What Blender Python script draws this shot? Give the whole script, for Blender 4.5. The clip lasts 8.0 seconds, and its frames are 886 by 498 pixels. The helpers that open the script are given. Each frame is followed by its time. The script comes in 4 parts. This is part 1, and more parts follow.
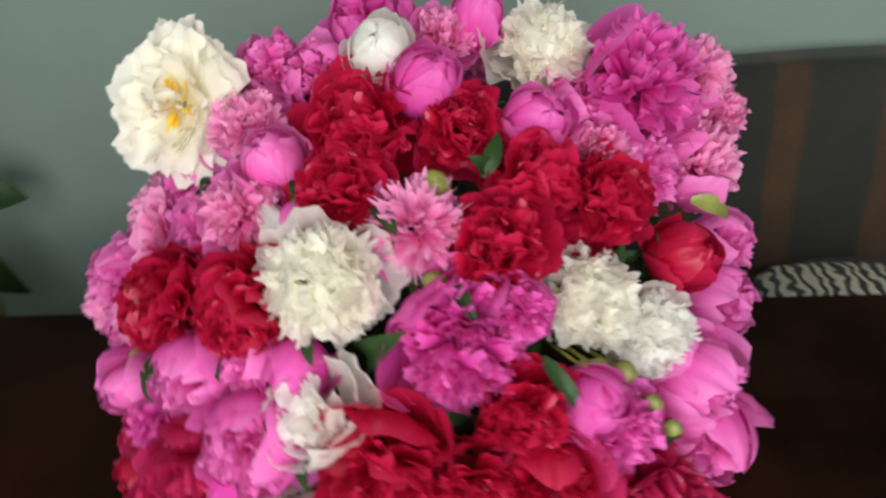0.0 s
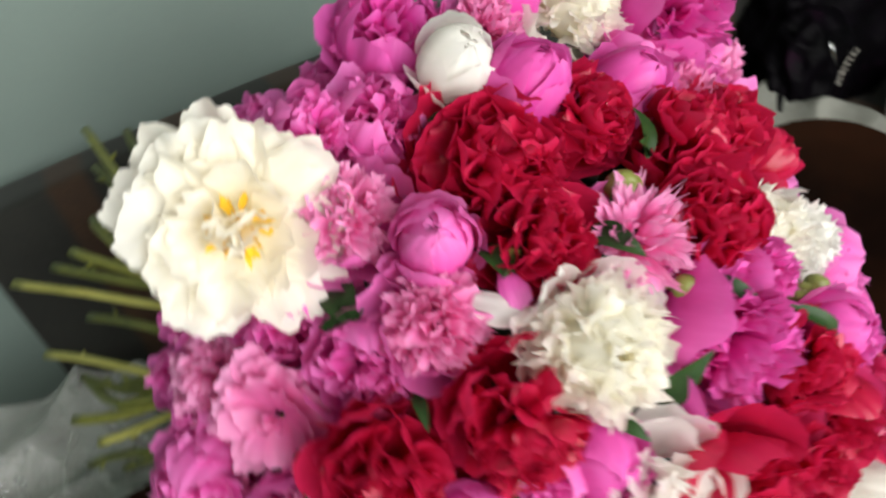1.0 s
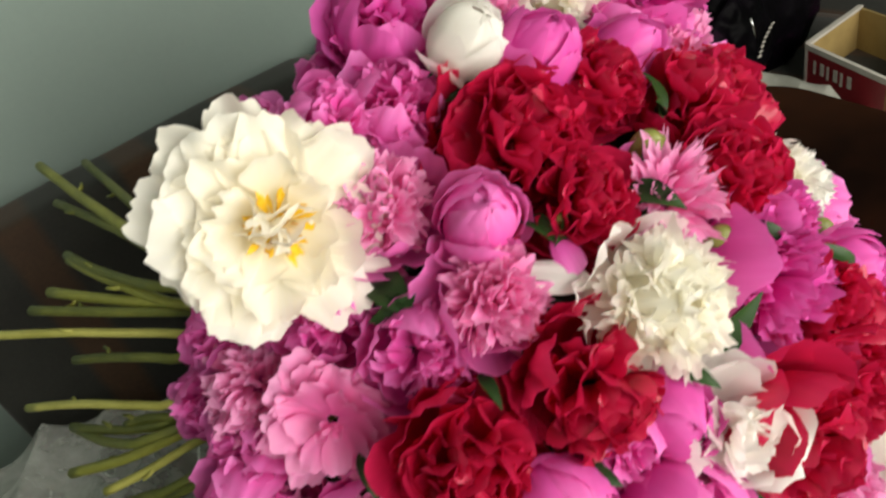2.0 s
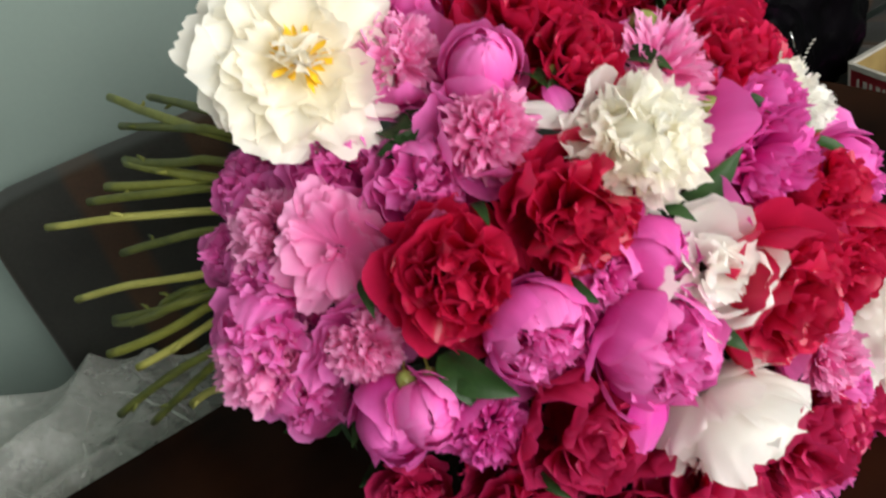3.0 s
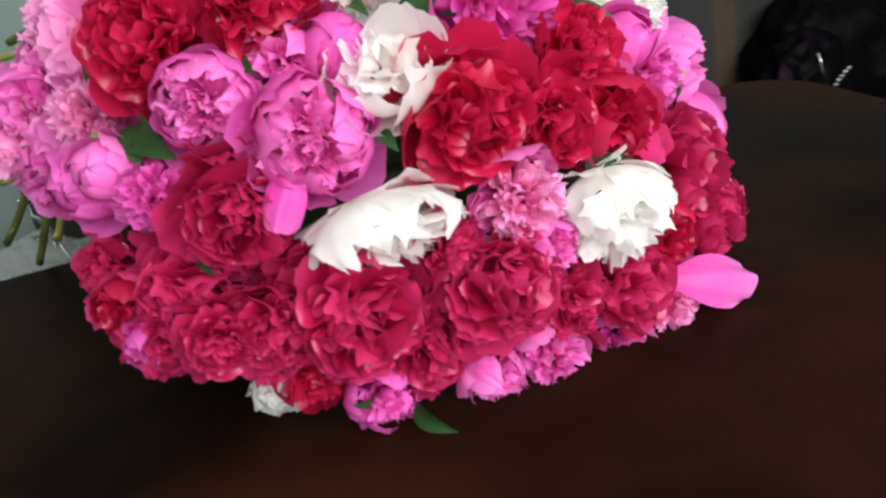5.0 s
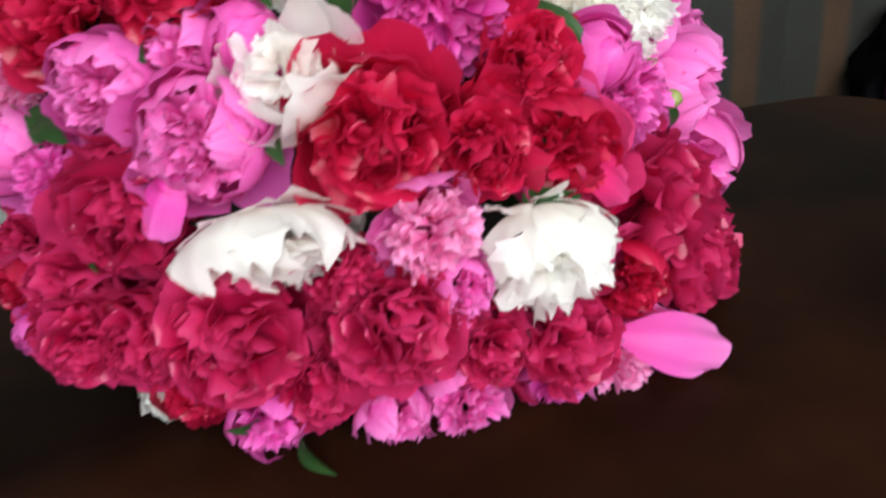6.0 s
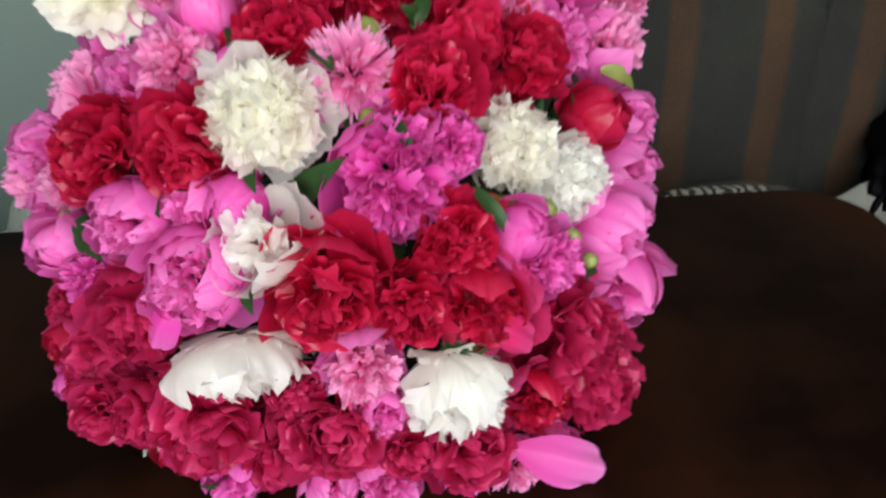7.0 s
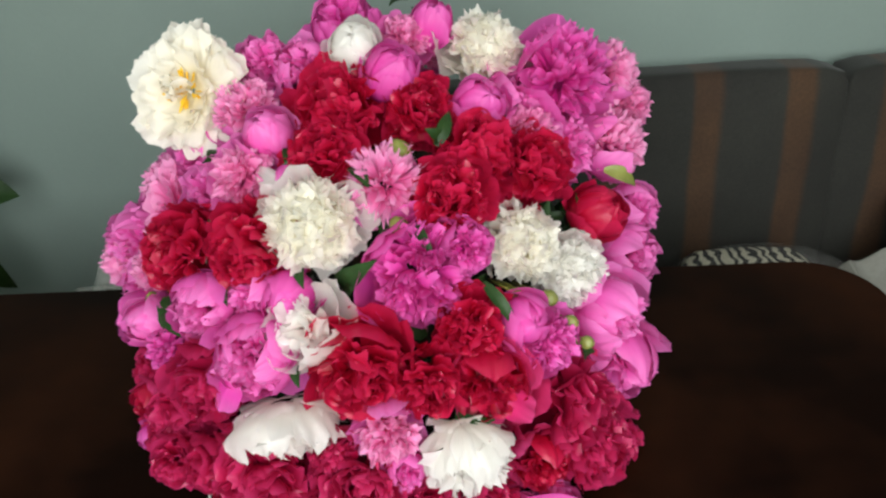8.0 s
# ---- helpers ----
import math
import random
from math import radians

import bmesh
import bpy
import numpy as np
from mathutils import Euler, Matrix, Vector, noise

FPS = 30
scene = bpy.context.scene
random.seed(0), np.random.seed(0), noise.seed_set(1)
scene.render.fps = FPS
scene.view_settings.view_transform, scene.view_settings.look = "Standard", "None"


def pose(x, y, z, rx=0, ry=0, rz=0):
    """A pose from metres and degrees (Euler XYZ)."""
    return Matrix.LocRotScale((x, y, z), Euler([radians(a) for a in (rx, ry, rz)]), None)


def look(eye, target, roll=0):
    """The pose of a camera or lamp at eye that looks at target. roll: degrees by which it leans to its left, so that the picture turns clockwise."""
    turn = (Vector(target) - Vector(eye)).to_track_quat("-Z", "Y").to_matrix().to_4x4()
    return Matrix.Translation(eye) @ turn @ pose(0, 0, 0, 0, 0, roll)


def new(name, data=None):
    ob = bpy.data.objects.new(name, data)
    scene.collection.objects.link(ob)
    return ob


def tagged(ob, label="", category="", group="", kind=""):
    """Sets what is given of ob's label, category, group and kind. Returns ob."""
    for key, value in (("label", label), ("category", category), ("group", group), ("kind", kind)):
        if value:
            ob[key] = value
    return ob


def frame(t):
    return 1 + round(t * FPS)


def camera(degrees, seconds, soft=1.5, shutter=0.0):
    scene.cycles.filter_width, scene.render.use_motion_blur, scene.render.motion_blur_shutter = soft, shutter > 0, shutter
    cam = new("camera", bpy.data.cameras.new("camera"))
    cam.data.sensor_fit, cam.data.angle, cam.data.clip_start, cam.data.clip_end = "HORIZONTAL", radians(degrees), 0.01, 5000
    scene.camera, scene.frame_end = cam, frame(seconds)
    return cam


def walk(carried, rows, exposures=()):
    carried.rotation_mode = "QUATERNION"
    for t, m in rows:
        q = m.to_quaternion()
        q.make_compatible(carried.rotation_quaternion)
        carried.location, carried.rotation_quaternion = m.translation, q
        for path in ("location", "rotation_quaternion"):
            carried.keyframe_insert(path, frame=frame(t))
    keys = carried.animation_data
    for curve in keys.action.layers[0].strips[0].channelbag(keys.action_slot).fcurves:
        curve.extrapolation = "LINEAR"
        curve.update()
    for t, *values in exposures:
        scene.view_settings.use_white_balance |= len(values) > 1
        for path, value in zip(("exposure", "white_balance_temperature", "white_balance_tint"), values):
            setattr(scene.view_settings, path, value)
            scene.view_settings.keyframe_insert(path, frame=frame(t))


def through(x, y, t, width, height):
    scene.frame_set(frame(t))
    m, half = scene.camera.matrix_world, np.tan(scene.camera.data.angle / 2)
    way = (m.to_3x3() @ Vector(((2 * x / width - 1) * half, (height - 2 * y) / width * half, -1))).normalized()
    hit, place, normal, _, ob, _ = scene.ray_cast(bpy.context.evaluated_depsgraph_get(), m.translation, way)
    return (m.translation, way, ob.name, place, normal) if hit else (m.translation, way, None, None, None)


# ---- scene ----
cam = camera(63.8, 8.0, soft=2.4, shutter=0.6)
ROWS = [
    (0.0, 0.0788, 0.2809, 1.4253, 56.70, 5.34, 4.54),
    (0.5, -0.1339, 0.3601, 1.4436, 53.47, 6.32, -12.87),
    (1.0, -0.2843, 0.4914, 1.4699, 48.68, 10.04, -31.17),
    (1.2, -0.2960, 0.5398, 1.4714, 47.33, 12.04, -37.48),
    (2.3, -0.3999, 0.5262, 1.4358, 49.25, 11.02, -40.46),
    (2.5, -0.4225, 0.4861, 1.4089, 50.61, 11.29, -38.33),
    (3.0, -0.4321, 0.4108, 1.3528, 54.92, 11.49, -35.00),
    (3.5, -0.4064, 0.3665, 1.2782, 56.37, 11.56, -34.29),
    (4.0, -0.3917, 0.3057, 1.2116, 55.86, 11.89, -31.12),
    (4.5, -0.3135, 0.2269, 1.1706, 60.95, 9.39, -27.62),
    (4.7, -0.2733, 0.1912, 1.1523, 61.68, 8.91, -25.30),
    (5.8, -0.0890, 0.1602, 1.1065, 63.07, 5.88, -10.46),
    (6.0, -0.0579, 0.2076, 1.1264, 60.78, 5.86, -9.91),
    (6.5, -0.0098, 0.2322, 1.2290, 55.56, 5.47, -7.99),
    (7.0, 0.0511, 0.1732, 1.3347, 55.75, 2.21, -2.37),
    (7.5, 0.0867, 0.1222, 1.4100, 59.14, 2.92, 0.67),
    (8.0, 0.0962, 0.1033, 1.4505, 58.31, 4.11, 1.84),
]
walk(cam, [(row[0], pose(*row[1:])) for row in ROWS],
     [(0.0, -0.24, 6650, 10), (1.0, 0.08, 6700, 11), (2.4, 0.0, 7400, 10), (3.0, 0.04, 6800, 11), (4.0, 0.18, 6350, 12), (6.0, 0.06, 6300, 10.5), (6.5, -0.15, 6350, 10), (8.0, -0.15, 6550, 9.5)])

# ---- light and exposure ----
world = bpy.data.worlds.new("world")
scene.world = world
world.use_nodes = True
wn, wl = world.node_tree.nodes, world.node_tree.links
sky = wn.new("ShaderNodeTexSky")
sky.sky_type = "NISHITA"
sky.sun_disc = False
sky.sun_elevation, sky.sun_rotation = radians(40), radians(200)
wl.new(sky.outputs[0], wn["Background"].inputs[0])
wn["Background"].inputs[1].default_value = 0.1


def area_lamp(name, eye, target, sx, sy, watts, col):
    d = bpy.data.lights.new(name, "AREA")
    d.shape, d.size, d.size_y, d.energy, d.color = "RECTANGLE", sx, sy, watts, col
    ob = new(name, d)
    ob.matrix_world = look(eye, target)
    return ob


# daylight standing in the window's opening, behind the walker
area_lamp("window_daylight", (0.2, -0.8, 1.7), (-0.05, 1.0, 1.0), 2.1, 1.3, 66, (0.97, 1.0, 0.98))


# ---- materials ----
def material(name):
    m = bpy.data.materials.new(name)
    m.use_nodes = True
    nt = m.node_tree
    return m, nt, nt.nodes["Principled BSDF"]


def node(nt, kind, **values):
    n = nt.nodes.new("ShaderNode" + kind)
    for key, v in values.items():
        n.inputs[key.replace("_", " ")].default_value = v
    return n


def ramp(nt, source, stops):
    r = nt.nodes.new("ShaderNodeValToRGB")
    while len(r.color_ramp.elements) < len(stops):
        r.color_ramp.elements.new(0.5)
    for e, (at, col) in zip(r.color_ramp.elements, stops):
        e.position, e.color = at, (*col, 1)
    nt.links.new(source, r.inputs[0])
    return r.outputs[0]


def mixed(nt, fac, a, b, blend="MIX"):
    x = nt.nodes.new("ShaderNodeMix")
    x.data_type, x.blend_type = "RGBA", blend
    for sock, v in ((x.inputs[0], fac), (x.inputs[6], a), (x.inputs[7], b)):
        if isinstance(v, (int, float)):
            sock.default_value = v
        elif isinstance(v, tuple):
            sock.default_value = (*v, 1)
        else:
            nt.links.new(v, sock)
    return x.outputs[2]


def coords(nt, scale=(1, 1, 1), which="Object"):
    tc = nt.nodes.new("ShaderNodeTexCoord")
    mp = nt.nodes.new("ShaderNodeMapping")
    mp.inputs["Scale"].default_value = scale
    nt.links.new(tc.outputs[which], mp.inputs["Vector"])
    return mp.outputs[0]


def noise_tex(nt, vec, scale, detail=4.0, rough=0.55):
    n = node(nt, "TexNoise", Scale=scale, Detail=detail, Roughness=rough)
    nt.links.new(vec, n.inputs["Vector"])
    return n.outputs[0]


def bumped(nt, bsdf, height, strength, distance):
    b = node(nt, "Bump", Strength=strength, Distance=distance)
    nt.links.new(height, b.inputs["Height"])
    nt.links.new(b.outputs[0], bsdf.inputs["Normal"])


def speckled(name, dark, light, scale, rough=0.7, bump=0.3, distance=0.002, stretch=(1, 1, 1), fine=6.0):
    """A surface with broad stains and fine grain."""
    m, nt, b = material(name)
    vec = coords(nt, stretch)
    broad, grain = noise_tex(nt, vec, scale, 5), noise_tex(nt, vec, scale * fine, 4, 0.65)
    col = ramp(nt, broad, ((0.3, dark), (0.7, light)))
    col = mixed(nt, 0.25, col, ramp(nt, grain, ((0.3, dark), (0.7, light))))
    nt.links.new(col, b.inputs["Base Color"])
    b.inputs["Roughness"].default_value = rough
    bumped(nt, b, grain, bump, distance)
    return m


def petal_material(name, deep, main, tip, sheen=0.25, through=0.3, rough=0.42, island=0.25, gloss=0.3):
    """Petal: deep at its foot, paler at its lip, with fine veins and light that comes through."""
    m, nt, b = material(name)
    uv = nt.nodes.new("ShaderNodeUVMap")
    sep = nt.nodes.new("ShaderNodeSeparateXYZ")
    nt.links.new(uv.outputs[0], sep.inputs[0])
    col = ramp(nt, sep.outputs[1], ((0.0, deep), (0.55, main), (1.0, tip)))
    mp = nt.nodes.new("ShaderNodeMapping")
    mp.inputs["Scale"].default_value = (14, 1.3, 1)
    nt.links.new(uv.outputs[0], mp.inputs["Vector"])
    vein = noise_tex(nt, mp.outputs[0], 1.6, 3, 0.6)
    col = mixed(nt, ramp(nt, vein, ((0.35, (0.0, 0.0, 0.0)), (0.75, (0.22, 0.22, 0.22)))), col, deep)
    geo = nt.nodes.new("ShaderNodeNewGeometry")
    info = nt.nodes.new("ShaderNodeObjectInfo")
    col = mixed(nt, ramp(nt, geo.outputs["Random Per Island"], ((0.0, (0.0, 0.0, 0.0)), (1.0, (island, island, island)))), col, tip)
    col = mixed(nt, ramp(nt, info.outputs["Random"], ((0.0, (0.0, 0.0, 0.0)), (1.0, (island, island, island)))), col, deep)
    nt.links.new(col, b.inputs["Base Color"])
    b.inputs["Roughness"].default_value = rough
    b.inputs["Specular IOR Level"].default_value = gloss
    b.inputs["Sheen Weight"].default_value = sheen
    b.inputs["Sheen Roughness"].default_value = 0.4
    tr = nt.nodes.new("ShaderNodeBsdfTranslucent")
    nt.links.new(col, tr.inputs[0])
    mx = nt.nodes.new("ShaderNodeMixShader")
    mx.inputs[0].default_value = through
    out = nt.nodes["Material Output"]
    nt.links.new(b.outputs[0], mx.inputs[1])
    nt.links.new(tr.outputs[0], mx.inputs[2])
    nt.links.new(mx.outputs[0], out.inputs[0])
    bumped(nt, b, vein, 0.3, 0.0008)
    return m


PETAL = {
    "red": petal_material("crimson_petal", (0.38, 0.0, 0.014), (0.61, 0.002, 0.036), (0.75, 0.025, 0.12), 0.0, 0.48, 0.34, 0.3, 0.6),
    "rosy": petal_material("rosy_crimson_petal", (0.36, 0.0, 0.026), (0.59, 0.004, 0.07), (0.76, 0.05, 0.21), 0.0, 0.46, 0.34, 0.3, 0.6),
    "pinkred": petal_material("rose_red_petal", (0.6, 0.006, 0.09), (0.8, 0.025, 0.19), (0.87, 0.1, 0.33), 0.0, 0.42),
    "magenta": petal_material("magenta_petal", (0.68, 0.02, 0.31), (0.83, 0.06, 0.46), (0.9, 0.2, 0.62), 0.0, 0.42),
    "pink": petal_material("pink_petal", (0.78, 0.045, 0.37), (0.89, 0.12, 0.53), (0.93, 0.29, 0.69), 0.0, 0.42),
    "pale": petal_material("pale_pink_petal", (0.85, 0.13, 0.43), (0.92, 0.25, 0.57), (0.95, 0.45, 0.72), 0.0, 0.42),
    "white": petal_material("white_petal", (0.95, 0.93, 0.87), (0.97, 0.955, 0.915), (0.975, 0.965, 0.94), 0.0, 0.62, island=0.12),
    "cream": petal_material("cream_petal", (0.99, 0.945, 0.72), (0.988, 0.965, 0.9), (0.985, 0.97, 0.935), 0.0, 0.68, island=0.2),
    "ivory": petal_material("ivory_petal", (0.97, 0.88, 0.6), (0.965, 0.935, 0.87), (0.965, 0.945, 0.9), 0.0, 0.5, island=0.15),
}
stamen_mat = speckled("golden_stamen", (0.85, 0.47, 0.015), (0.95, 0.64, 0.04), 120, 0.7)
leaf_mat = speckled("leaf_green", (0.01, 0.03, 0.008), (0.024, 0.06, 0.014), 40, 0.45, 0.3, 0.001)
leaf_mat.node_tree.nodes["Principled BSDF"].inputs["Specular IOR Level"].default_value = 0.22
bud_mat = speckled("bud_green", (0.14, 0.16, 0.03), (0.26, 0.28, 0.07), 60, 0.45, 0.2, 0.0008)
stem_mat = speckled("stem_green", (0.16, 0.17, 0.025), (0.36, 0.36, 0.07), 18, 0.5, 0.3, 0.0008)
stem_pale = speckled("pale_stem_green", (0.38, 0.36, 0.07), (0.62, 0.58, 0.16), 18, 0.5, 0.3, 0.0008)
# darker copy of the stem green: shade is put into its colour
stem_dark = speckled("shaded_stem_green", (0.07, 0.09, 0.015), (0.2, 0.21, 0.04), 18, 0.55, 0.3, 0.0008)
wall_mat = speckled("pale_green_wall_paint", (0.232, 0.3, 0.27), (0.264, 0.338, 0.303), 2.2, 0.75, 0.12, 0.0015, fine=40)
ceiling_mat = speckled("white_ceiling_paint", (0.72, 0.72, 0.7), (0.78, 0.78, 0.76), 2, 0.85, 0.1)
floor_mat = speckled("brown_floor_boards", (0.12, 0.07, 0.04), (0.2, 0.12, 0.07), 3, 0.5, 0.2, 0.001, (1, 8, 1))
plastic_trim = speckled("white_window_frame", (0.75, 0.75, 0.73), (0.8, 0.8, 0.78), 4, 0.4, 0.05)
fleece_mat = speckled("grey_fleece", (0.2, 0.2, 0.175), (0.33, 0.33, 0.29), 14, 0.95, 0.6, 0.004, fine=14)
card_mat = speckled("brown_cardboard", (0.3, 0.2, 0.07), (0.4, 0.28, 0.1), 20, 0.8, 0.2)
white_card = speckled("white_cardboard_edge", (0.5, 0.46, 0.42), (0.62, 0.58, 0.52), 25, 0.7, 0.1)
red_card = speckled("red_printed_card", (0.25, 0.012, 0.02), (0.33, 0.02, 0.03), 25, 0.45, 0.1)
clay_mat = speckled("fired_clay", (0.2, 0.075, 0.04), (0.3, 0.12, 0.065), 12, 0.8, 0.2)
steel_mat, _nt, _b = material("bright_buckle_steel")
_b.inputs["Metallic"].default_value, _b.inputs["Roughness"].default_value = 1.0, 0.25
_b.inputs["Base Color"].default_value = (0.7, 0.7, 0.7, 1)


def make_table_mat():
    m, nt, b = material("dark_stained_wood")
    vec = coords(nt, (1.2, 14, 1.2))
    grain = noise_tex(nt, vec, 3.0, 8, 0.62)
    broad = noise_tex(nt, coords(nt), 2.5, 4)
    col = ramp(nt, grain, ((0.3, (0.0046, 0.0015, 0.0009)), (0.75, (0.007, 0.0023, 0.0013))))
    # broad red-brown patches paint the tabletop's warm sheen into its colour
    col = mixed(nt, ramp(nt, broad, ((0.4, (0.0, 0.0, 0.0)), (0.7, (0.6, 0.6, 0.6)))), col, (0.045, 0.0145, 0.006))
    nt.links.new(col, b.inputs["Base Color"])
    nt.links.new(ramp(nt, broad, ((0.3, (0.34, 0.34, 0.34)), (0.75, (0.5, 0.5, 0.5)))), b.inputs["Roughness"])
    b.inputs["Specular IOR Level"].default_value = 0.04
    bumped(nt, b, grain, 0.01, 0.0003)
    return m


table_mat = make_table_mat()


def make_sofa_mat():
    """Dark grey-green cloth with worn brown stripes that run up the back."""
    m, nt, b = material("striped_upholstery")
    vec = coords(nt)
    sep = nt.nodes.new("ShaderNodeSeparateXYZ")
    nt.links.new(vec, sep.inputs[0])
    wob = noise_tex(nt, vec, 5, 3)

    def sums(op, a, c):
        n = nt.nodes.new("ShaderNodeMath")
        n.operation = op
        for s, v in zip(n.inputs, (a, c)):
            if isinstance(v, (int, float)):
                s.default_value = v
            else:
                nt.links.new(v, s)
        return n.outputs[0]

    x = sums("ADD", sep.outputs[0], sums("MULTIPLY", sums("SUBTRACT", wob, 0.5), 0.02))
    phase = sums("FRACT", sums("DIVIDE", sums("ADD", x, 5.65), 0.2), 0)
    stripe = ramp(nt, phase, ((0.0, (0.0, 0.0, 0.0)), (0.06, (1.0, 1.0, 1.0)), (0.3, (1.0, 1.0, 1.0)), (0.38, (0.0, 0.0, 0.0))))
    weave = noise_tex(nt, vec, 160, 3, 0.7)
    patch = noise_tex(nt, vec, 6, 5)
    grey = ramp(nt, patch, ((0.3, (0.012, 0.0118, 0.0095)), (0.7, (0.0225, 0.023, 0.0178))))
    brown = ramp(nt, patch, ((0.3, (0.035, 0.016, 0.007)), (0.7, (0.062, 0.03, 0.012))))
    col = mixed(nt, stripe, grey, brown)
    col = mixed(nt, 0.35, col, ramp(nt, weave, ((0.3, (0.35, 0.35, 0.35)), (0.7, (1.5, 1.5, 1.5)))), "MULTIPLY")
    nt.links.new(col, b.inputs["Base Color"])
    b.inputs["Roughness"].default_value = 0.85
    b.inputs["Sheen Weight"].default_value = 0.1
    bumped(nt, b, weave, 0.5, 0.001)
    return m


sofa_mat = make_sofa_mat()


def make_clear(name, tint, rough, alpha):
    """Thin crumpled film: mostly clear, with glints and milky folds."""
    m, nt, b = material(name)
    b.inputs["Base Color"].default_value = (*tint, 1)
    b.inputs["Roughness"].default_value = rough
    b.inputs["Specular IOR Level"].default_value = 0.9
    vec = coords(nt)
    n = noise_tex(nt, vec, 16, 5, 0.6)
    nt.links.new(ramp(nt, n, ((0.3, (alpha * 0.6,) * 3), (0.7, (min(1.0, alpha * 1.5),) * 3))), b.inputs["Alpha"])
    bumped(nt, b, n, 1.0, 0.012)
    return m


film_mat = make_clear("clear_film", (0.72, 0.74, 0.69), 0.05, 0.33)


def make_bag_mat():
    m, nt, b = material("black_glossy_nylon")
    n = noise_tex(nt, coords(nt), 12, 5, 0.6)
    nt.links.new(ramp(nt, n, ((0.35, (0.0012, 0.0011, 0.0014)), (0.6, (0.003, 0.002, 0.0035)), (0.75, (0.018, 0.004, 0.014)))), b.inputs["Base Color"])
    b.inputs["Roughness"].default_value = 0.5
    b.inputs["Specular IOR Level"].default_value = 0.04
    bumped(nt, b, n, 0.5, 0.01)
    return m


thin_film = make_clear("thin_clear_film", (0.6, 0.6, 0.58), 0.1, 0.1)
bag_mat = make_bag_mat()


def make_zigzag():
    m, nt, b = material("black_and_cream_print")
    w = node(nt, "TexWave", Scale=13.0, Distortion=6.0, Detail=1.0, Detail_Scale=2.0)
    nt.links.new(coords(nt), w.inputs["Vector"])
    nt.links.new(ramp(nt, w.outputs[1], ((0.46, (0.008, 0.008, 0.01)), (0.52, (0.62, 0.58, 0.46)))), b.inputs["Base Color"])
    b.inputs["Roughness"].default_value = 0.6
    return m


zigzag_mat = make_zigzag()


# ---- building helpers ----
def part(name, bm, mat, parent=None, label=""):
    me = bpy.data.meshes.new(name)
    bm.to_mesh(me)
    bm.free()
    for p in me.polygons:
        p.use_smooth = True
    me.materials.append(mat)
    ob = new(name, me)
    ob.parent = parent
    if label:
        ob["label"] = label
    return ob


def slab(x0, x1, y0, y1, z0, z1, bevel=0.004, segments=2):
    bm = bmesh.new()
    bmesh.ops.create_cube(bm, size=1.0)
    bmesh.ops.transform(bm, matrix=Matrix.LocRotScale(((x0 + x1) / 2, (y0 + y1) / 2, (z0 + z1) / 2), None, (x1 - x0, y1 - y0, z1 - z0)), verts=bm.verts)
    if bevel:
        bmesh.ops.bevel(bm, geom=bm.edges[:], offset=bevel, segments=segments, affect="EDGES", profile=0.6)
    return bm


def flat_part(name, bm, mat, parent=None, label=""):
    ob = part(name, bm, mat, parent, label)
    for p in ob.data.polygons:
        p.use_smooth = False
    return ob


def empty(name, at):
    ob = new(name)
    ob.location = at
    bpy.context.view_layer.update()
    return ob


def under(ob, parent):
    """Hang ob under parent, leaving it where it is."""
    ob.parent = parent
    ob.matrix_parent_inverse = Matrix.Translation(parent.location).inverted()
    return ob


# the sofa's cushions and the bouquet lean back a little from the upright
PIVOT = Vector((0, 1.155, 0.75))
LEAN = Matrix.Translation(PIVOT) @ Matrix.Rotation(-math.atan(0.095), 4, "X") @ Matrix.Translation(-PIVOT)


def leaned(ob):
    """Tip a thing with the lean of what carries it."""
    bpy.context.view_layer.update()
    ob.matrix_world = LEAN @ ob.matrix_world
    return ob


# ---- the room ----
X0, X1, Y0, Y1, H = -2.3, 2.9, -0.75, 1.785, 2.6
tagged(flat_part("floor", slab(X0, X1, Y0, Y1, -0.1, 0, 0), floor_mat), "brown wooden floor boards under the table", kind="structure")
tagged(flat_part("ceiling", slab(X0, X1, Y0, Y1, H, H + 0.1, 0), ceiling_mat), "plain white painted ceiling", kind="structure")
tagged(flat_part("wall_north", slab(X0, X1, Y1, Y1 + 0.15, -0.1, H + 0.1, 0), wall_mat), "pale grey-green painted plaster wall behind the sofa", kind="structure")
tagged(flat_part("wall_west", slab(X0 - 0.15, X0, Y0 - 0.15, Y1 + 0.15, -0.1, H + 0.1, 0), wall_mat), "pale grey-green painted plaster wall", kind="structure")
tagged(flat_part("wall_east", slab(X1, X1 + 0.15, Y0 - 0.15, Y1 + 0.15, -0.1, H + 0.1, 0), wall_mat), "pale grey-green painted plaster wall", kind="structure")


WX = 0.2


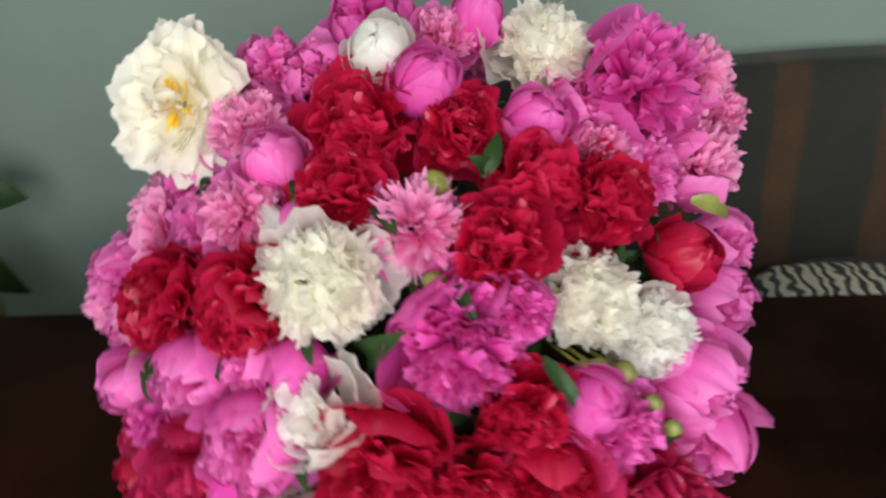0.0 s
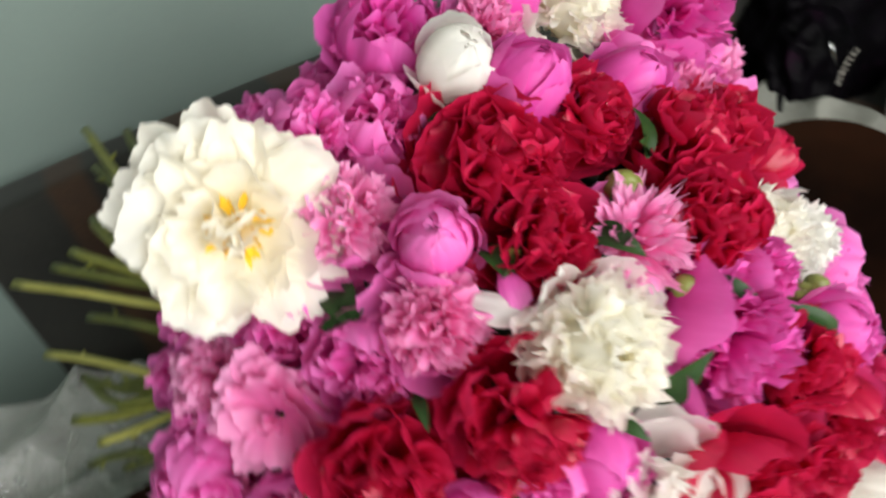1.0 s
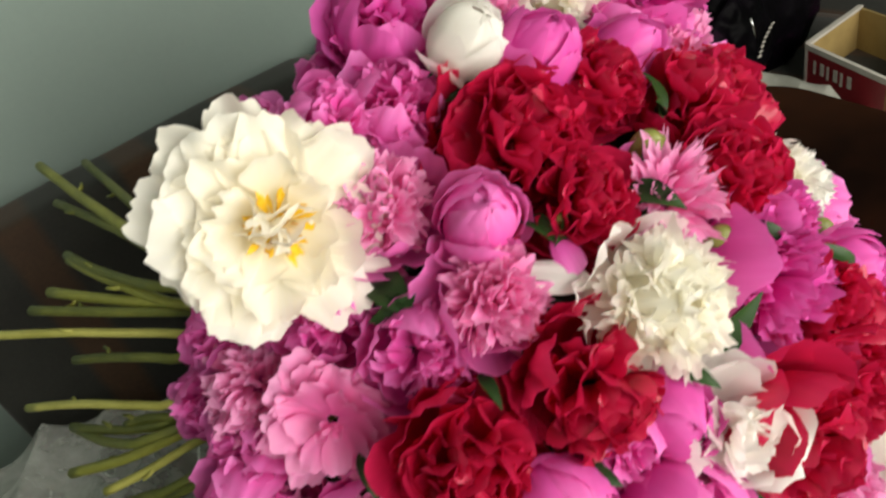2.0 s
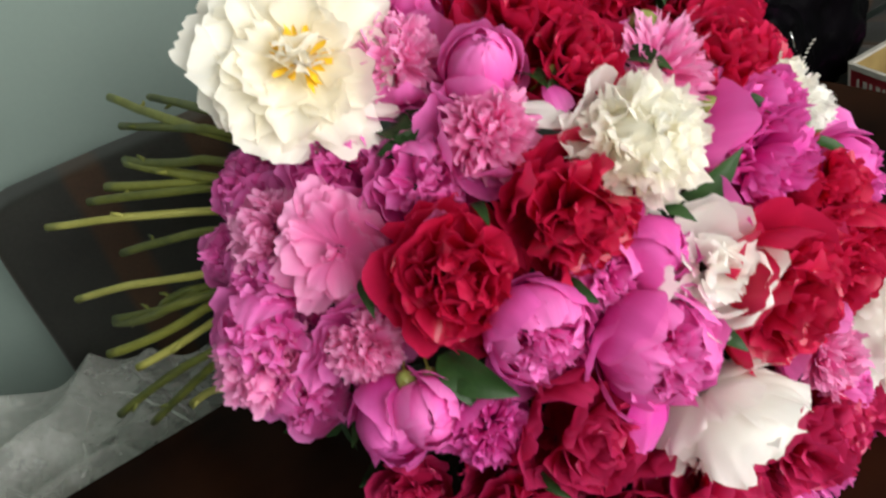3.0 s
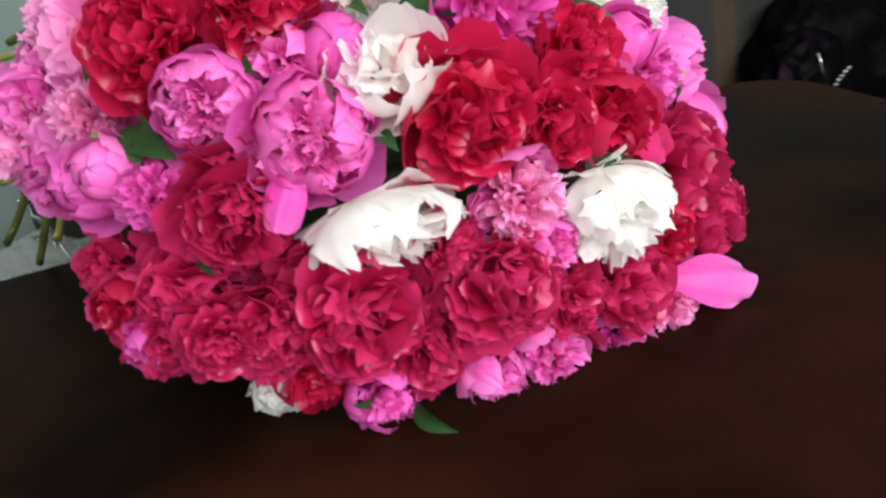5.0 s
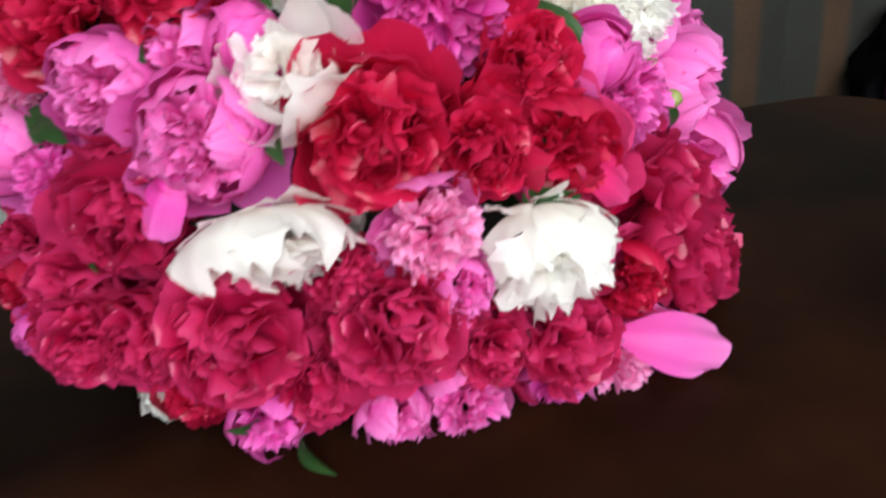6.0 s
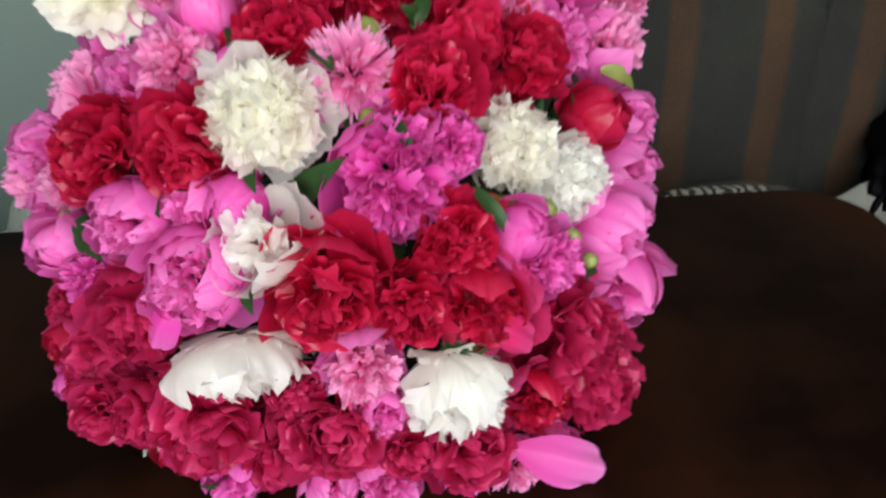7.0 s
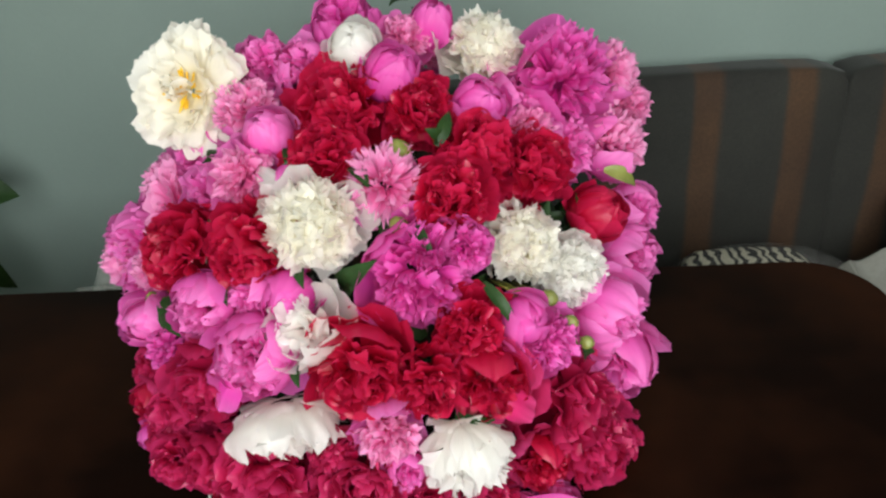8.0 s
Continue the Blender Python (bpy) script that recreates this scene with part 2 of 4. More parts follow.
def wall_with_window():
    bm = bmesh.new()
    for x0, x1, z0, z1 in ((X0, WX - 1.15, -0.1, H + 0.1), (WX + 1.15, X1, -0.1, H + 0.1), (WX - 1.15, WX + 1.15, -0.1, 1.0), (WX - 1.15, WX + 1.15, 2.4, H + 0.1)):
        b = slab(x0, x1, Y0 - 0.15, Y0, z0, z1, 0)
        me = bpy.data.meshes.new("tmp")
        b.to_mesh(me)
        b.free()
        bm.from_mesh(me)
        bpy.data.meshes.remove(me)
    tagged(flat_part("wall_south", bm, wall_mat), "pale green wall with the window opening", kind="structure")
    win = tagged(empty("window_1", (WX, Y0 - 0.08, 1.0)), "white framed window with one clear pane", kind="structure")
    for x0, x1, z0, z1 in ((WX - 1.15, WX - 1.09, 1.0, 2.4), (WX + 1.09, WX + 1.15, 1.0, 2.4), (WX - 1.09, WX + 1.09, 1.0, 1.06), (WX - 1.09, WX + 1.09, 2.34, 2.4)):
        under(flat_part("window_frame", slab(x0, x1, Y0 - 0.11, Y0 - 0.05, z0, z1, 0.004), plastic_trim), win)


wall_with_window()


# ---- table ----
def table():
    t = tagged(empty("dining_table", (-0.2, 0.5, 0)), "dark brown stained wooden dining table with a rounded corner", "table")
    x0, x1, y0, y1, r = -1.15, 0.72, 0.02, 1.15, 0.11
    bm = bmesh.new()
    ring = []
    for cx, cy, a0 in ((x1 - r, y1 - r, 0), (x0 + 0.06, y1 - 0.06, 90), (x0 + 0.06, y0 + 0.06, 180), (x1 - r, y0 + r, 270)):
        rr = r if cx > 0 else 0.06
        for k in range(9):
            a = radians(a0 + k * 90 / 8)
            ring.append((cx + rr * math.cos(a), cy + rr * math.sin(a)))
    # lip profile: outward offset and height
    rows = [[bm.verts.new((x, y, z)) for x, y in ring] for z in (0.715, 0.745)]
    top = [bm.verts.new((x * 0.996 + 0.0005, y * 0.996 + 0.002, 0.75)) for x, y in ring]
    n = len(ring)
    for a, b in ((rows[0], rows[1]), (rows[1], top)):
        for i in range(n):
            bm.faces.new((a[i], a[(i + 1) % n], b[(i + 1) % n], b[i]))
    bm.faces.new(top)
    bm.faces.new(rows[0][::-1])
    under(flat_part("tabletop", bm, table_mat), t)
    for x in (x0 + 0.12, x1 - 0.2):
        for y in (y0 + 0.12, y1 - 0.2):
            under(part("leg", slab(x - 0.035, x + 0.035, y - 0.035, y + 0.035, 0, 0.716, 0.006), table_mat), t)
    under(part("apron", slab(x0 + 0.1, x1 - 0.18, y0 + 0.1, y1 - 0.18, 0.63, 0.716, 0.004), table_mat), t)


table()


# ---- sofa bench ----
def cushion(name, x0, x1, y0, y1, z0, z1, parent, puff=0.01, bevel=0.022, label=""):
    bm = slab(x0, x1, y0, y1, z0, z1, 0)
    bmesh.ops.subdivide_edges(bm, edges=bm.edges[:], cuts=14, use_grid_fill=True)
    c = Vector(((x0 + x1) / 2, (y0 + y1) / 2, (z0 + z1) / 2))
    s = Vector(((x1 - x0) / 2, (y1 - y0) / 2, (z1 - z0) / 2))
    for v in bm.verts:
        q = [(v.co[i] - c[i]) / s[i] for i in range(3)]
        for i in range(3):
            j, k = (i + 1) % 3, (i + 2) % 3
            edge = max(0, abs(q[j]) - (1 - bevel / s[j])) / (bevel / s[j]), max(0, abs(q[k]) - (1 - bevel / s[k])) / (bevel / s[k])
            drop = bevel * 0.35 * (min(1, edge[0]) ** 2 + min(1, edge[1]) ** 2)
            if abs(q[i]) > 0.99:
                v.co[i] -= math.copysign(drop, q[i])
                v.co[i] += math.copysign(puff * (1 - q[j] ** 4) * (1 - q[k] ** 4), q[i])
        v.co += Vector(noise.noise_vector(v.co * 5)) * 0.004
    bmesh.ops.transform(bm, matrix=LEAN, verts=bm.verts)
    return under(part(name, bm, sofa_mat, None, label), parent)


def sofa():
    s = tagged(empty("sofa", (0.9, 1.45, 0)), "dark grey-green upholstered sofa bench with brown stripes", "sofa")
    for x0, x1 in ((-0.575, 0.18), (0.185, 0.885), (0.89, 1.6), (1.605, 2.4)):
        cushion("back_cushion", x0, x1, 1.6, 1.73, 0.47, 0.962, s)
        cushion("seat_cushion", x0, x1, 1.08, 1.6, 0.34, 0.46, s)
    bm = slab(-0.56, 2.4, 1.12, 1.74, 0.1, 0.335, 0.01)
    bmesh.ops.transform(bm, matrix=LEAN, verts=bm.verts)
    under(part("base", bm, sofa_mat), s)
    for x in (-0.5, 0.9, 2.3):
        for y in (1.14, 1.62):
            under(part("foot", slab(x - 0.03, x + 0.03, y - 0.03, y + 0.03, 0, 0.14, 0.006), table_mat), s)


sofa()


# ---- loose things on the sofa ----
def draped(name, x0, x1, y0, y1, high, mat, seed, n=60, label="", rough=0.05, floor=0.465):
    """A heap of cloth or film: a crumpled sheet whose rim comes down to its support."""
    bm = bmesh.new()
    g = []
    for j in range(n + 1):
        row = []
        for i in range(n + 1):
            u, v = i / n, j / n
            x, y = x0 + (x1 - x0) * u, y0 + (y1 - y0) * v
            z = floor + high(u, v)
            p = Vector((x * 7 + seed, y * 7, seed * 1.7))
            fold = 1 - abs(noise.noise(p)) * 2.2
            rim = min(1, 6 * min(u, 1 - u, v, 1 - v))
            d = noise.noise_vector(p * 0.8)
            z = floor + (z - floor + rough * (fold - 0.4)) * rim
            row.append(bm.verts.new((x + d[0] * rough * 0.6, y + d[1] * rough * 0.6, max(z, floor + 0.003))))
        g.append(row)
    for j in range(n):
        for i in range(n):
            bm.faces.new((g[j][i], g[j][i + 1], g[j + 1][i + 1], g[j + 1][i]))
    return part(name, bm, mat)


tagged(leaned(draped("blanket", 0.82, 1.09, 1.1, 1.51, lambda u, v: 0.045 + 0.125 * v ** 1.2 * (1 - 0.35 * u) + 0.02 * math.sin(9 * u + 4 * v), fleece_mat, 3.1, 90, rough=0.032)),
       "crumpled grey fleece blanket lying on the sofa", "blanket")
def plastic_wrap():
    w = tagged(empty("plastic_wrap", (-0.53, 1.36, 0.465)), "crumpled clear plastic wrapping film on the sofa", "plastic wrap")
    under(draped("sheet", -0.85, -0.22, 1.16, 1.56, lambda u, v: 0.17 + 0.09 * math.sin(u * 5) * v, film_mat, 8.3, 80, rough=0.07), w)
    rng = random.Random(12)
    for k in range(7):
        a = Vector((rng.uniform(-0.75, -0.4), rng.uniform(1.2, 1.3), rng.uniform(0.64, 0.68)))
        way = Vector((rng.uniform(-0.5, 0.6), 0.9, rng.uniform(-0.1, 0.25)))
        pts = [a + way * 0.026 * i + Vector(noise.noise_vector((a + way * 0.026 * i) * 24)) * 0.012 for i in range(9)]
        under(part("fold", tube(pts, 0.0028, 7, 0.4), film_mat, None, "sharp shiny crease of clear film"), w)
    leaned(w)


def print_cushion():
    c = tagged(empty("scatter_cushion", (0.67, 1.46, 0.46)), "black and cream patterned cushion in clear film", "cushion")
    bm = bmesh.new()
    bmesh.ops.create_uvsphere(bm, u_segments=40, v_segments=20, radius=1)
    for v in bm.verts:
        x, y, z = v.co
        k = 1 / max(abs(x), abs(y), 0.3) ** 0.6 if max(abs(x), abs(y)) > 0 else 1
        v.co = Vector((0.67 + 0.155 * x * k * 0.95, 1.46 + 0.09 * y * k * 0.95, 0.535 + 0.06 * z))
    under(part("cover", bm, zigzag_mat), c)
    bm = bmesh.new()
    bmesh.ops.create_icosphere(bm, subdivisions=4, radius=1)
    for v in bm.verts:
        d = noise.noise(v.co * 4) * 0.1
        v.co = Vector((0.69 + 0.2 * v.co.x * (1 + d), 1.46 + 0.115 * v.co.y * (1 + d), 0.54 + 0.068 * v.co.z * (1 + d)))
    under(part("wrapping", bm, thin_film, None, "clear crumpled plastic wrapping"), c)
    leaned(c)


print_cushion()


def carton():
    """An open printed box: four walls, white lips, a worn inside."""
    c = tagged(empty("cardboard_box", (1.25, 1.2, 0.462)), "open red and white printed cardboard box", "box")
    a, b, d = Vector((1.18, 1.295)), Vector((1.075, 1.06)), Vector((0.22, -0.01))
    z0, z1, th = 0.462, 0.575, 0.006

    def panel(name, p, q, m, lo=z0, hi=z1, t=th, label="", out=0.0):
        e = (q - p).normalized()
        nrm = Vector((e.y, -e.x)) * 1.0
        bm = bmesh.new()
        vs = []
        for s in (out, out + t):
            for pt in (p, q):
                for z in (lo, hi):
                    vs.append(bm.verts.new((pt.x - nrm.x * s, pt.y - nrm.y * s, z)))
        for f in ((0, 1, 3, 2), (4, 6, 7, 5), (0, 4, 5, 1), (2, 3, 7, 6), (0, 2, 6, 4), (1, 5, 7, 3)):
            bm.faces.new([vs[i] for i in f])
        bmesh.ops.recalc_face_normals(bm, faces=bm.faces[:])
        return under(flat_part(name, bm, m, None, label), c)

    for p, q in ((a, b), (b, b + d), (b + d, a + d), (a + d, a)):
        panel("side", p, q, card_mat)
    panel("printed_face", a, b, red_card, z0 + 0.004, z1 - 0.012, 0.0015, "red printed face with pale marks", -0.0015)
    e = (b - a)
    panel("white_lip", a, b, white_card, z1 - 0.011, z1 + 0.002, 0.009, "white folded lip", -0.003)
    panel("white_lip", a + d, a, white_card, z1 - 0.003, z1 + 0.004, 0.012, "white folded lip", -0.003)
    panel("white_lip", a, a + e * 0.03, white_card, z0, z1 - 0.011, 0.004, "white corner edge", -0.003)
    panel("white_lip", a, b, white_card, z0, z0 + 0.008, 0.004, "white lower edge", -0.003)
    # a row of slanted pale strokes stands for the print
    for k in range(6):
        s = 0.12 + k * 0.085
        panel("printed_mark", a + e * s, a + e * (s + (0.05 if k % 2 else 0.03)), white_card, z0 + 0.05 + 0.004 * (k % 2), z1 - 0.03, 0.0006, "pale printed stroke", -0.0026)
    bm = bmesh.new()
    bm.faces.new([bm.verts.new((p.x, p.y, z0 + 0.003)) for p in (a, b, b + d, a + d)])
    under(flat_part("bottom", bm, card_mat), c)
    leaned(c)


carton()


def lumpy(name, c, size, seed, mat, amount=0.18, sub=5):
    bm = bmesh.new()
    bmesh.ops.create_icosphere(bm, subdivisions=sub, radius=1)
    for v in bm.verts:
        p = v.co * 1.7 + Vector((seed, 0, 0))
        d = 1 + amount * (1 - 2.4 * abs(noise.noise(p))) + 0.05 * noise.noise(p * 4)
        v.co = Vector((c[0] + v.co.x * d * size[0], c[1] + v.co.y * d * size[1], max(0.463, c[2] + v.co.z * d * size[2])))
    return part(name, bm, mat)


def tube(points, radius, sides=10, taper=1.0, caps=True):
    bm = bmesh.new()
    pts = [Vector(p) for p in points]
    rings = []
    for i, p in enumerate(pts):
        t = (pts[min(i + 1, len(pts) - 1)] - pts[max(i - 1, 0)]).normalized()
        a = t.cross(Vector((0.31, 0.2, 0.93))).normalized()
        b = t.cross(a)
        r = radius * (1 + (taper - 1) * i / (len(pts) - 1))
        rings.append([bm.verts.new(p + r * (a * math.cos(k * math.tau / sides) + b * math.sin(k * math.tau / sides))) for k in range(sides)])
    for q, s in zip(rings, rings[1:]):
        for k in range(sides):
            bm.faces.new((q[k], q[(k + 1) % sides], s[(k + 1) % sides], s[k]))
    if caps:
        bm.faces.new(rings[0][::-1])
        bm.faces.new(rings[-1])
    bmesh.ops.recalc_face_normals(bm, faces=bm.faces[:])
    return bm


plastic_wrap()


def bag():
    g = tagged(empty("bag", (1.25, 1.48, 0.462)), "black glossy nylon bag with a strap on the sofa", "bag")
    under(lumpy("body", (1.24, 1.5, 0.62), (0.23, 0.13, 0.2), 2.2, bag_mat), g)
    under(lumpy("pocket", (1.06, 1.42, 0.6), (0.1, 0.075, 0.13), 7.9, bag_mat), g)
    pts = [(1.0 + 0.07 * math.sin(k * 0.35), 1.38 - 0.03 * math.sin(k * 0.5), 0.56 + 0.1 * math.sin(k * math.pi / 12)) for k in range(13)]
    under(part("strap", tube(pts, 0.008, 8), bag_mat), g)
    under(part("buckle", tube([(0.994, 1.32, 0.715), (0.999, 1.316, 0.69), (1.01, 1.318, 0.664)], 0.0028, 8, 0.6), steel_mat, None, "bright metal buckle"), g)
    for k in range(8):
        s = k / 7
        x, z = 1.078 - 0.05 * s - 0.006 * math.sin(math.pi * s), 0.668 - 0.056 * s + 0.004 * math.sin(math.pi * s)
        under(flat_part("printed_mark", slab(x - 0.006, x + 0.004, 1.317, 1.319, z - 0.0014, z + 0.0014 + 0.0012 * (k % 2), 0), white_card, None, "pale printed stroke"), g)
    leaned(g)


bag()


# ---- the bouquet ----
HEART = Vector((-0.12, 1.18, 0.86))
bouquet = tagged(empty("peony_bouquet", (-0.1, 0.95, 0.75)), "large bouquet of red, pink and white peonies on the table", "bouquet")


def petals(rng, r, count, lean, length, width, cup=0.35, ruffle=0.05, jag=0.06, foot=0.12, low=-0.55, nu=13, nv=10, turn=0.0, spread=12.0, tall=0.0, serr=0.03, fringe=0.35):
    """count petals round the axis +z. lean: degrees off the axis at the foot and at the lip. Sizes are shares of r.
    Gives for each petal its points (nv x nu)."""
    u, v = np.linspace(-1, 1, nu), np.linspace(0, 1, nv)
    out = []
    for k in range(count):
        az = turn + math.tau * (k + rng.uniform(-0.22, 0.22)) / count
        a0 = radians(lean[0] + rng.normal(0, spread * 0.5))
        a1 = radians(lean[1] + rng.normal(0, spread))
        ln = r * length * rng.uniform(0.85, 1.12)
        w = r * width * rng.uniform(0.82, 1.15)
        ang = a0 + (a1 - a0) * v
        step = ln / (nv - 1)
        rho = r * foot * rng.uniform(0.4, 1.1) + np.concatenate(([0], np.cumsum(np.sin((ang[1:] + ang[:-1]) / 2)))) * step
        z = r * (low + tall * rng.uniform(0, 1)) + np.concatenate(([0], np.cumsum(np.cos((ang[1:] + ang[:-1]) / 2)))) * step
        prof = 0.12 + 0.88 * np.sin(np.pi / 2 * np.clip(v / 0.72, 0, 1)) ** 1.1 - 0.1 * np.clip((v - 0.8) / 0.2, 0, 1)
        col = np.convolve(rng.normal(0, jag * 1.2, nu + 2), (0.25, 0.5, 0.25), 'valid') - 0.34 * width * (1 - np.sqrt(1 - 0.98 * u * u)) / 0.5
        U, V = np.meshgrid(u, v)
        lift = (V ** 2.4 * col[None, :] + V ** 7 * rng.normal(0, serr, nu)[None, :]) * ln
        R = rho[:, None] + np.sin(ang)[:, None] * lift
        Z = z[:, None] + np.cos(ang)[:, None] * lift
        W = prof[:, None] * w
        ph, fr = rng.uniform(0, 6.28), rng.uniform(1.8, 3.2)
        wave = ruffle * r * V ** 1.6 * (np.sin(fr * U + ph) + 0.45 * np.sin(2.1 * fr * U + 1.7 * ph) * V + fringe * V ** 3 * np.sin((5.5 + fr) * U + 2.9 * ph))
        off = -cup * W * U ** 2 + wave
        R = R + np.cos(ang)[:, None] * off
        Z = Z - np.sin(ang)[:, None] * off
        T = W * U * (1 - 0.12 * U * U) + rng.normal(0, 0.05) * r * V
        ca, sa = math.cos(az), math.sin(az)
        X, Y = R * ca - T * sa, R * sa + T * ca
        out.append(np.stack([X, Y, Z], -1))
    return out


def petal_mesh(name, grids, mats, index=None):
    """One mesh out of petal grids; index: the material slot of each."""
    verts, faces, uvs, slots, base = [], [], [], [], 0
    for k, g in enumerate(grids):
        nv, nu = g.shape[:2]
        verts.append(g.reshape(-1, 3))
        i = np.arange(nu - 1)[None, :] + np.arange(nv - 1)[:, None] * nu
        f = np.stack([i, i + 1, i + 1 + nu, i + nu], -1).reshape(-1, 4)
        faces.append(f + base)
        uu, vv = np.meshgrid(np.linspace(0, 1, nu) + k * 1.37, np.linspace(0, 1, nv))
        uvs.append(np.stack([uu, vv], -1).reshape(-1, 2)[f.reshape(-1)])
        slots += [index[k] if index else 0] * len(f)
        base += nu * nv
    me = bpy.data.meshes.new(name)
    me.from_pydata(np.concatenate(verts).tolist(), [], np.concatenate(faces).tolist())
    me.uv_layers.new(name="UVMap").data.foreach_set("uv", np.concatenate(uvs).astype(np.float32).ravel())
    me.polygons.foreach_set("use_smooth", [True] * len(me.polygons))
    me.polygons.foreach_set("material_index", slots)
    for m in mats:
        me.materials.append(m)
    return me


def shells(rng, r, count, tip, half, rad=1.0, flare=0.0, ruffle=0.02, jag=0.02, tall=1.0, spread=8.0, foot=172.0, opened=0.0, lobe=0.3, pleat=1.0, nu=13, nv=11, turn=0.0):
    """count broad petals wrapped round a ball of radius r. tip: degrees off the axis +z at which the lip ends; half: half the width in degrees;
    opened: degrees by which each leans out from its foot; lobe: how round its lip is; pleat: how creased it is."""
    u, v = np.linspace(-1, 1, nu), np.linspace(0, 1, nv)
    U, V = np.meshgrid(u, v)
    out = []
    for k in range(count):
        az = turn + math.tau * (k + rng.uniform(-0.2, 0.2)) / count
        end = radians(tip + rng.normal(0, spread))
        lip = np.convolve(rng.normal(0, jag * 1.6, nu + 2), (0.25, 0.5, 0.25), "valid") + rng.normal(0, jag * 0.5, nu)
        reach = 1 - lobe * np.abs(U) ** 2.4 + V ** 3 * lip[None, :]
        phi = radians(foot) + (end - radians(foot)) * V * reach
        side = radians(half) * rng.uniform(0.88, 1.14) * (0.3 + 0.7 * np.sin(np.pi / 2 * np.clip(V / 0.6, 0, 1)))
        th = az + side * U
        ph, fr = rng.uniform(0, 6.28), rng.uniform(1.6, 2.8)
        wave = ruffle * V ** 2 * (np.sin(fr * U + ph) + 0.5 * V * np.sin(2.4 * fr * U + 1.7 * ph) + 0.3 * V ** 3 * np.sin(6 * fr * U + ph))
        rho = r * rad * rng.uniform(0.96, 1.04) * (1 + flare * rng.uniform(0.5, 1.3) * V ** 2.4 + 0.06 * U * V + wave)
        crease = pleat * r * 0.028 * V * np.sin((7 + 2 * fr) * U + 3 * ph + 1.5 * V) * min(1.0, ruffle * 20)
        rho = rho + crease + r * 0.03 * V * np.sin(5.5 * V + 3.2 * U + 2 * ph) * min(1.0, ruffle * 16)
        p = np.stack([rho * np.sin(phi) * np.cos(th), rho * np.sin(phi) * np.sin(th), tall * rho * np.cos(phi)], -1)
        o = radians(rng.normal(opened, 0.35 * abs(opened) + 2))
        way = np.array([math.cos(az), math.sin(az), 0.0])
        a, z = p @ way, p[..., 2] + r * rad
        da, dz = a * math.cos(o) + z * math.sin(o) - a, z * math.cos(o) - a * math.sin(o) - z
        p = p + da[..., None] * way
        p[..., 2] += dz
        out.append(p)
    return out


def tuft(rng, r, count, length, width, cap, base=0.3, tilt=16.0, curl=30.0, ruffle=0.12, jag=0.08, cup=0.3, sink=0.15, twist=35.0, nu=7, nv=7):
    """count short petals that stand out from a small ball in all directions up to cap degrees off the axis +z."""
    u, v = np.linspace(-1, 1, nu), np.linspace(0, 1, nv)
    U, V = np.meshgrid(u, v)
    prof = 0.25 + 0.75 * np.sin(np.pi / 2 * np.clip(v / 0.75, 0, 1)) ** 1.2 - 0.18 * np.clip((v - 0.8) / 0.2, 0, 1) ** 2
    out = []
    for k in range(count):
        c = 1 - (1 - math.cos(radians(cap))) * (k + rng.uniform(0.1, 0.9)) / count
        th, az = math.acos(c), k * 2.39996 + rng.normal(0, 0.25)
        th += radians(rng.normal(0, tilt * 0.4))
        d = np.array([math.sin(th) * math.cos(az), math.sin(th) * math.sin(az), math.cos(th)])
        e = np.array([math.cos(th) * math.cos(az), math.cos(th) * math.sin(az), -math.sin(th)])
        a = np.array([-math.sin(az), math.cos(az), 0.0])
        psi = radians(rng.normal(0, twist))
        w, n = a * math.cos(psi) + e * math.sin(psi), e * math.cos(psi) - a * math.sin(psi)
        a0, a1 = radians(rng.normal(6, tilt)), radians(rng.normal(-curl, tilt * 1.4))
        ang = a0 + (a1 - a0) * v
        ln = r * length * rng.uniform(0.82, 1.12)
        step = ln / (nv - 1)
        run = np.concatenate(([0], np.cumsum(np.cos((ang[1:] + ang[:-1]) / 2)))) * step
        off = np.concatenate(([0], np.cumsum(np.sin((ang[1:] + ang[:-1]) / 2)))) * step
        wide = r * width * rng.uniform(0.75, 1.2) * prof[:, None] * (0.9 + 0.1 * V)
        ph, fr = rng.uniform(0, 6.28), rng.uniform(2.0, 3.6)
        wave = ruffle * r * width * V ** 1.5 * (np.sin(fr * U + ph) + 0.7 * np.sin(2.3 * fr * U + 2 * ph) * V) * 1.6
        lift = ln * (V ** 4 * rng.normal(0, jag, nu)[None, :] - 0.22 * V ** 3 * np.abs(U) ** 2.4)
        X = run[:, None] + np.cos(ang)[:, None] * lift
        Y = off[:, None] + np.sin(ang)[:, None] * lift - cup * wide * U ** 2 + wave
        p = r * base * d - np.array([0, 0, r * sink])
        out.append(p + X[..., None] * d + Y[..., None] * n + (wide * U)[..., None] * w)
    return out


def ring(n, lean, length, width, **more):
    return petals, dict(count=n, lean=lean, length=length, width=width, **more)


def wrap(n, tip, half, **more):
    return shells, dict(count=n, tip=tip, half=half, **more)


def crowd(n, length, width, cap, **more):
    return tuft, dict(count=n, length=length, width=width, cap=cap, **more)


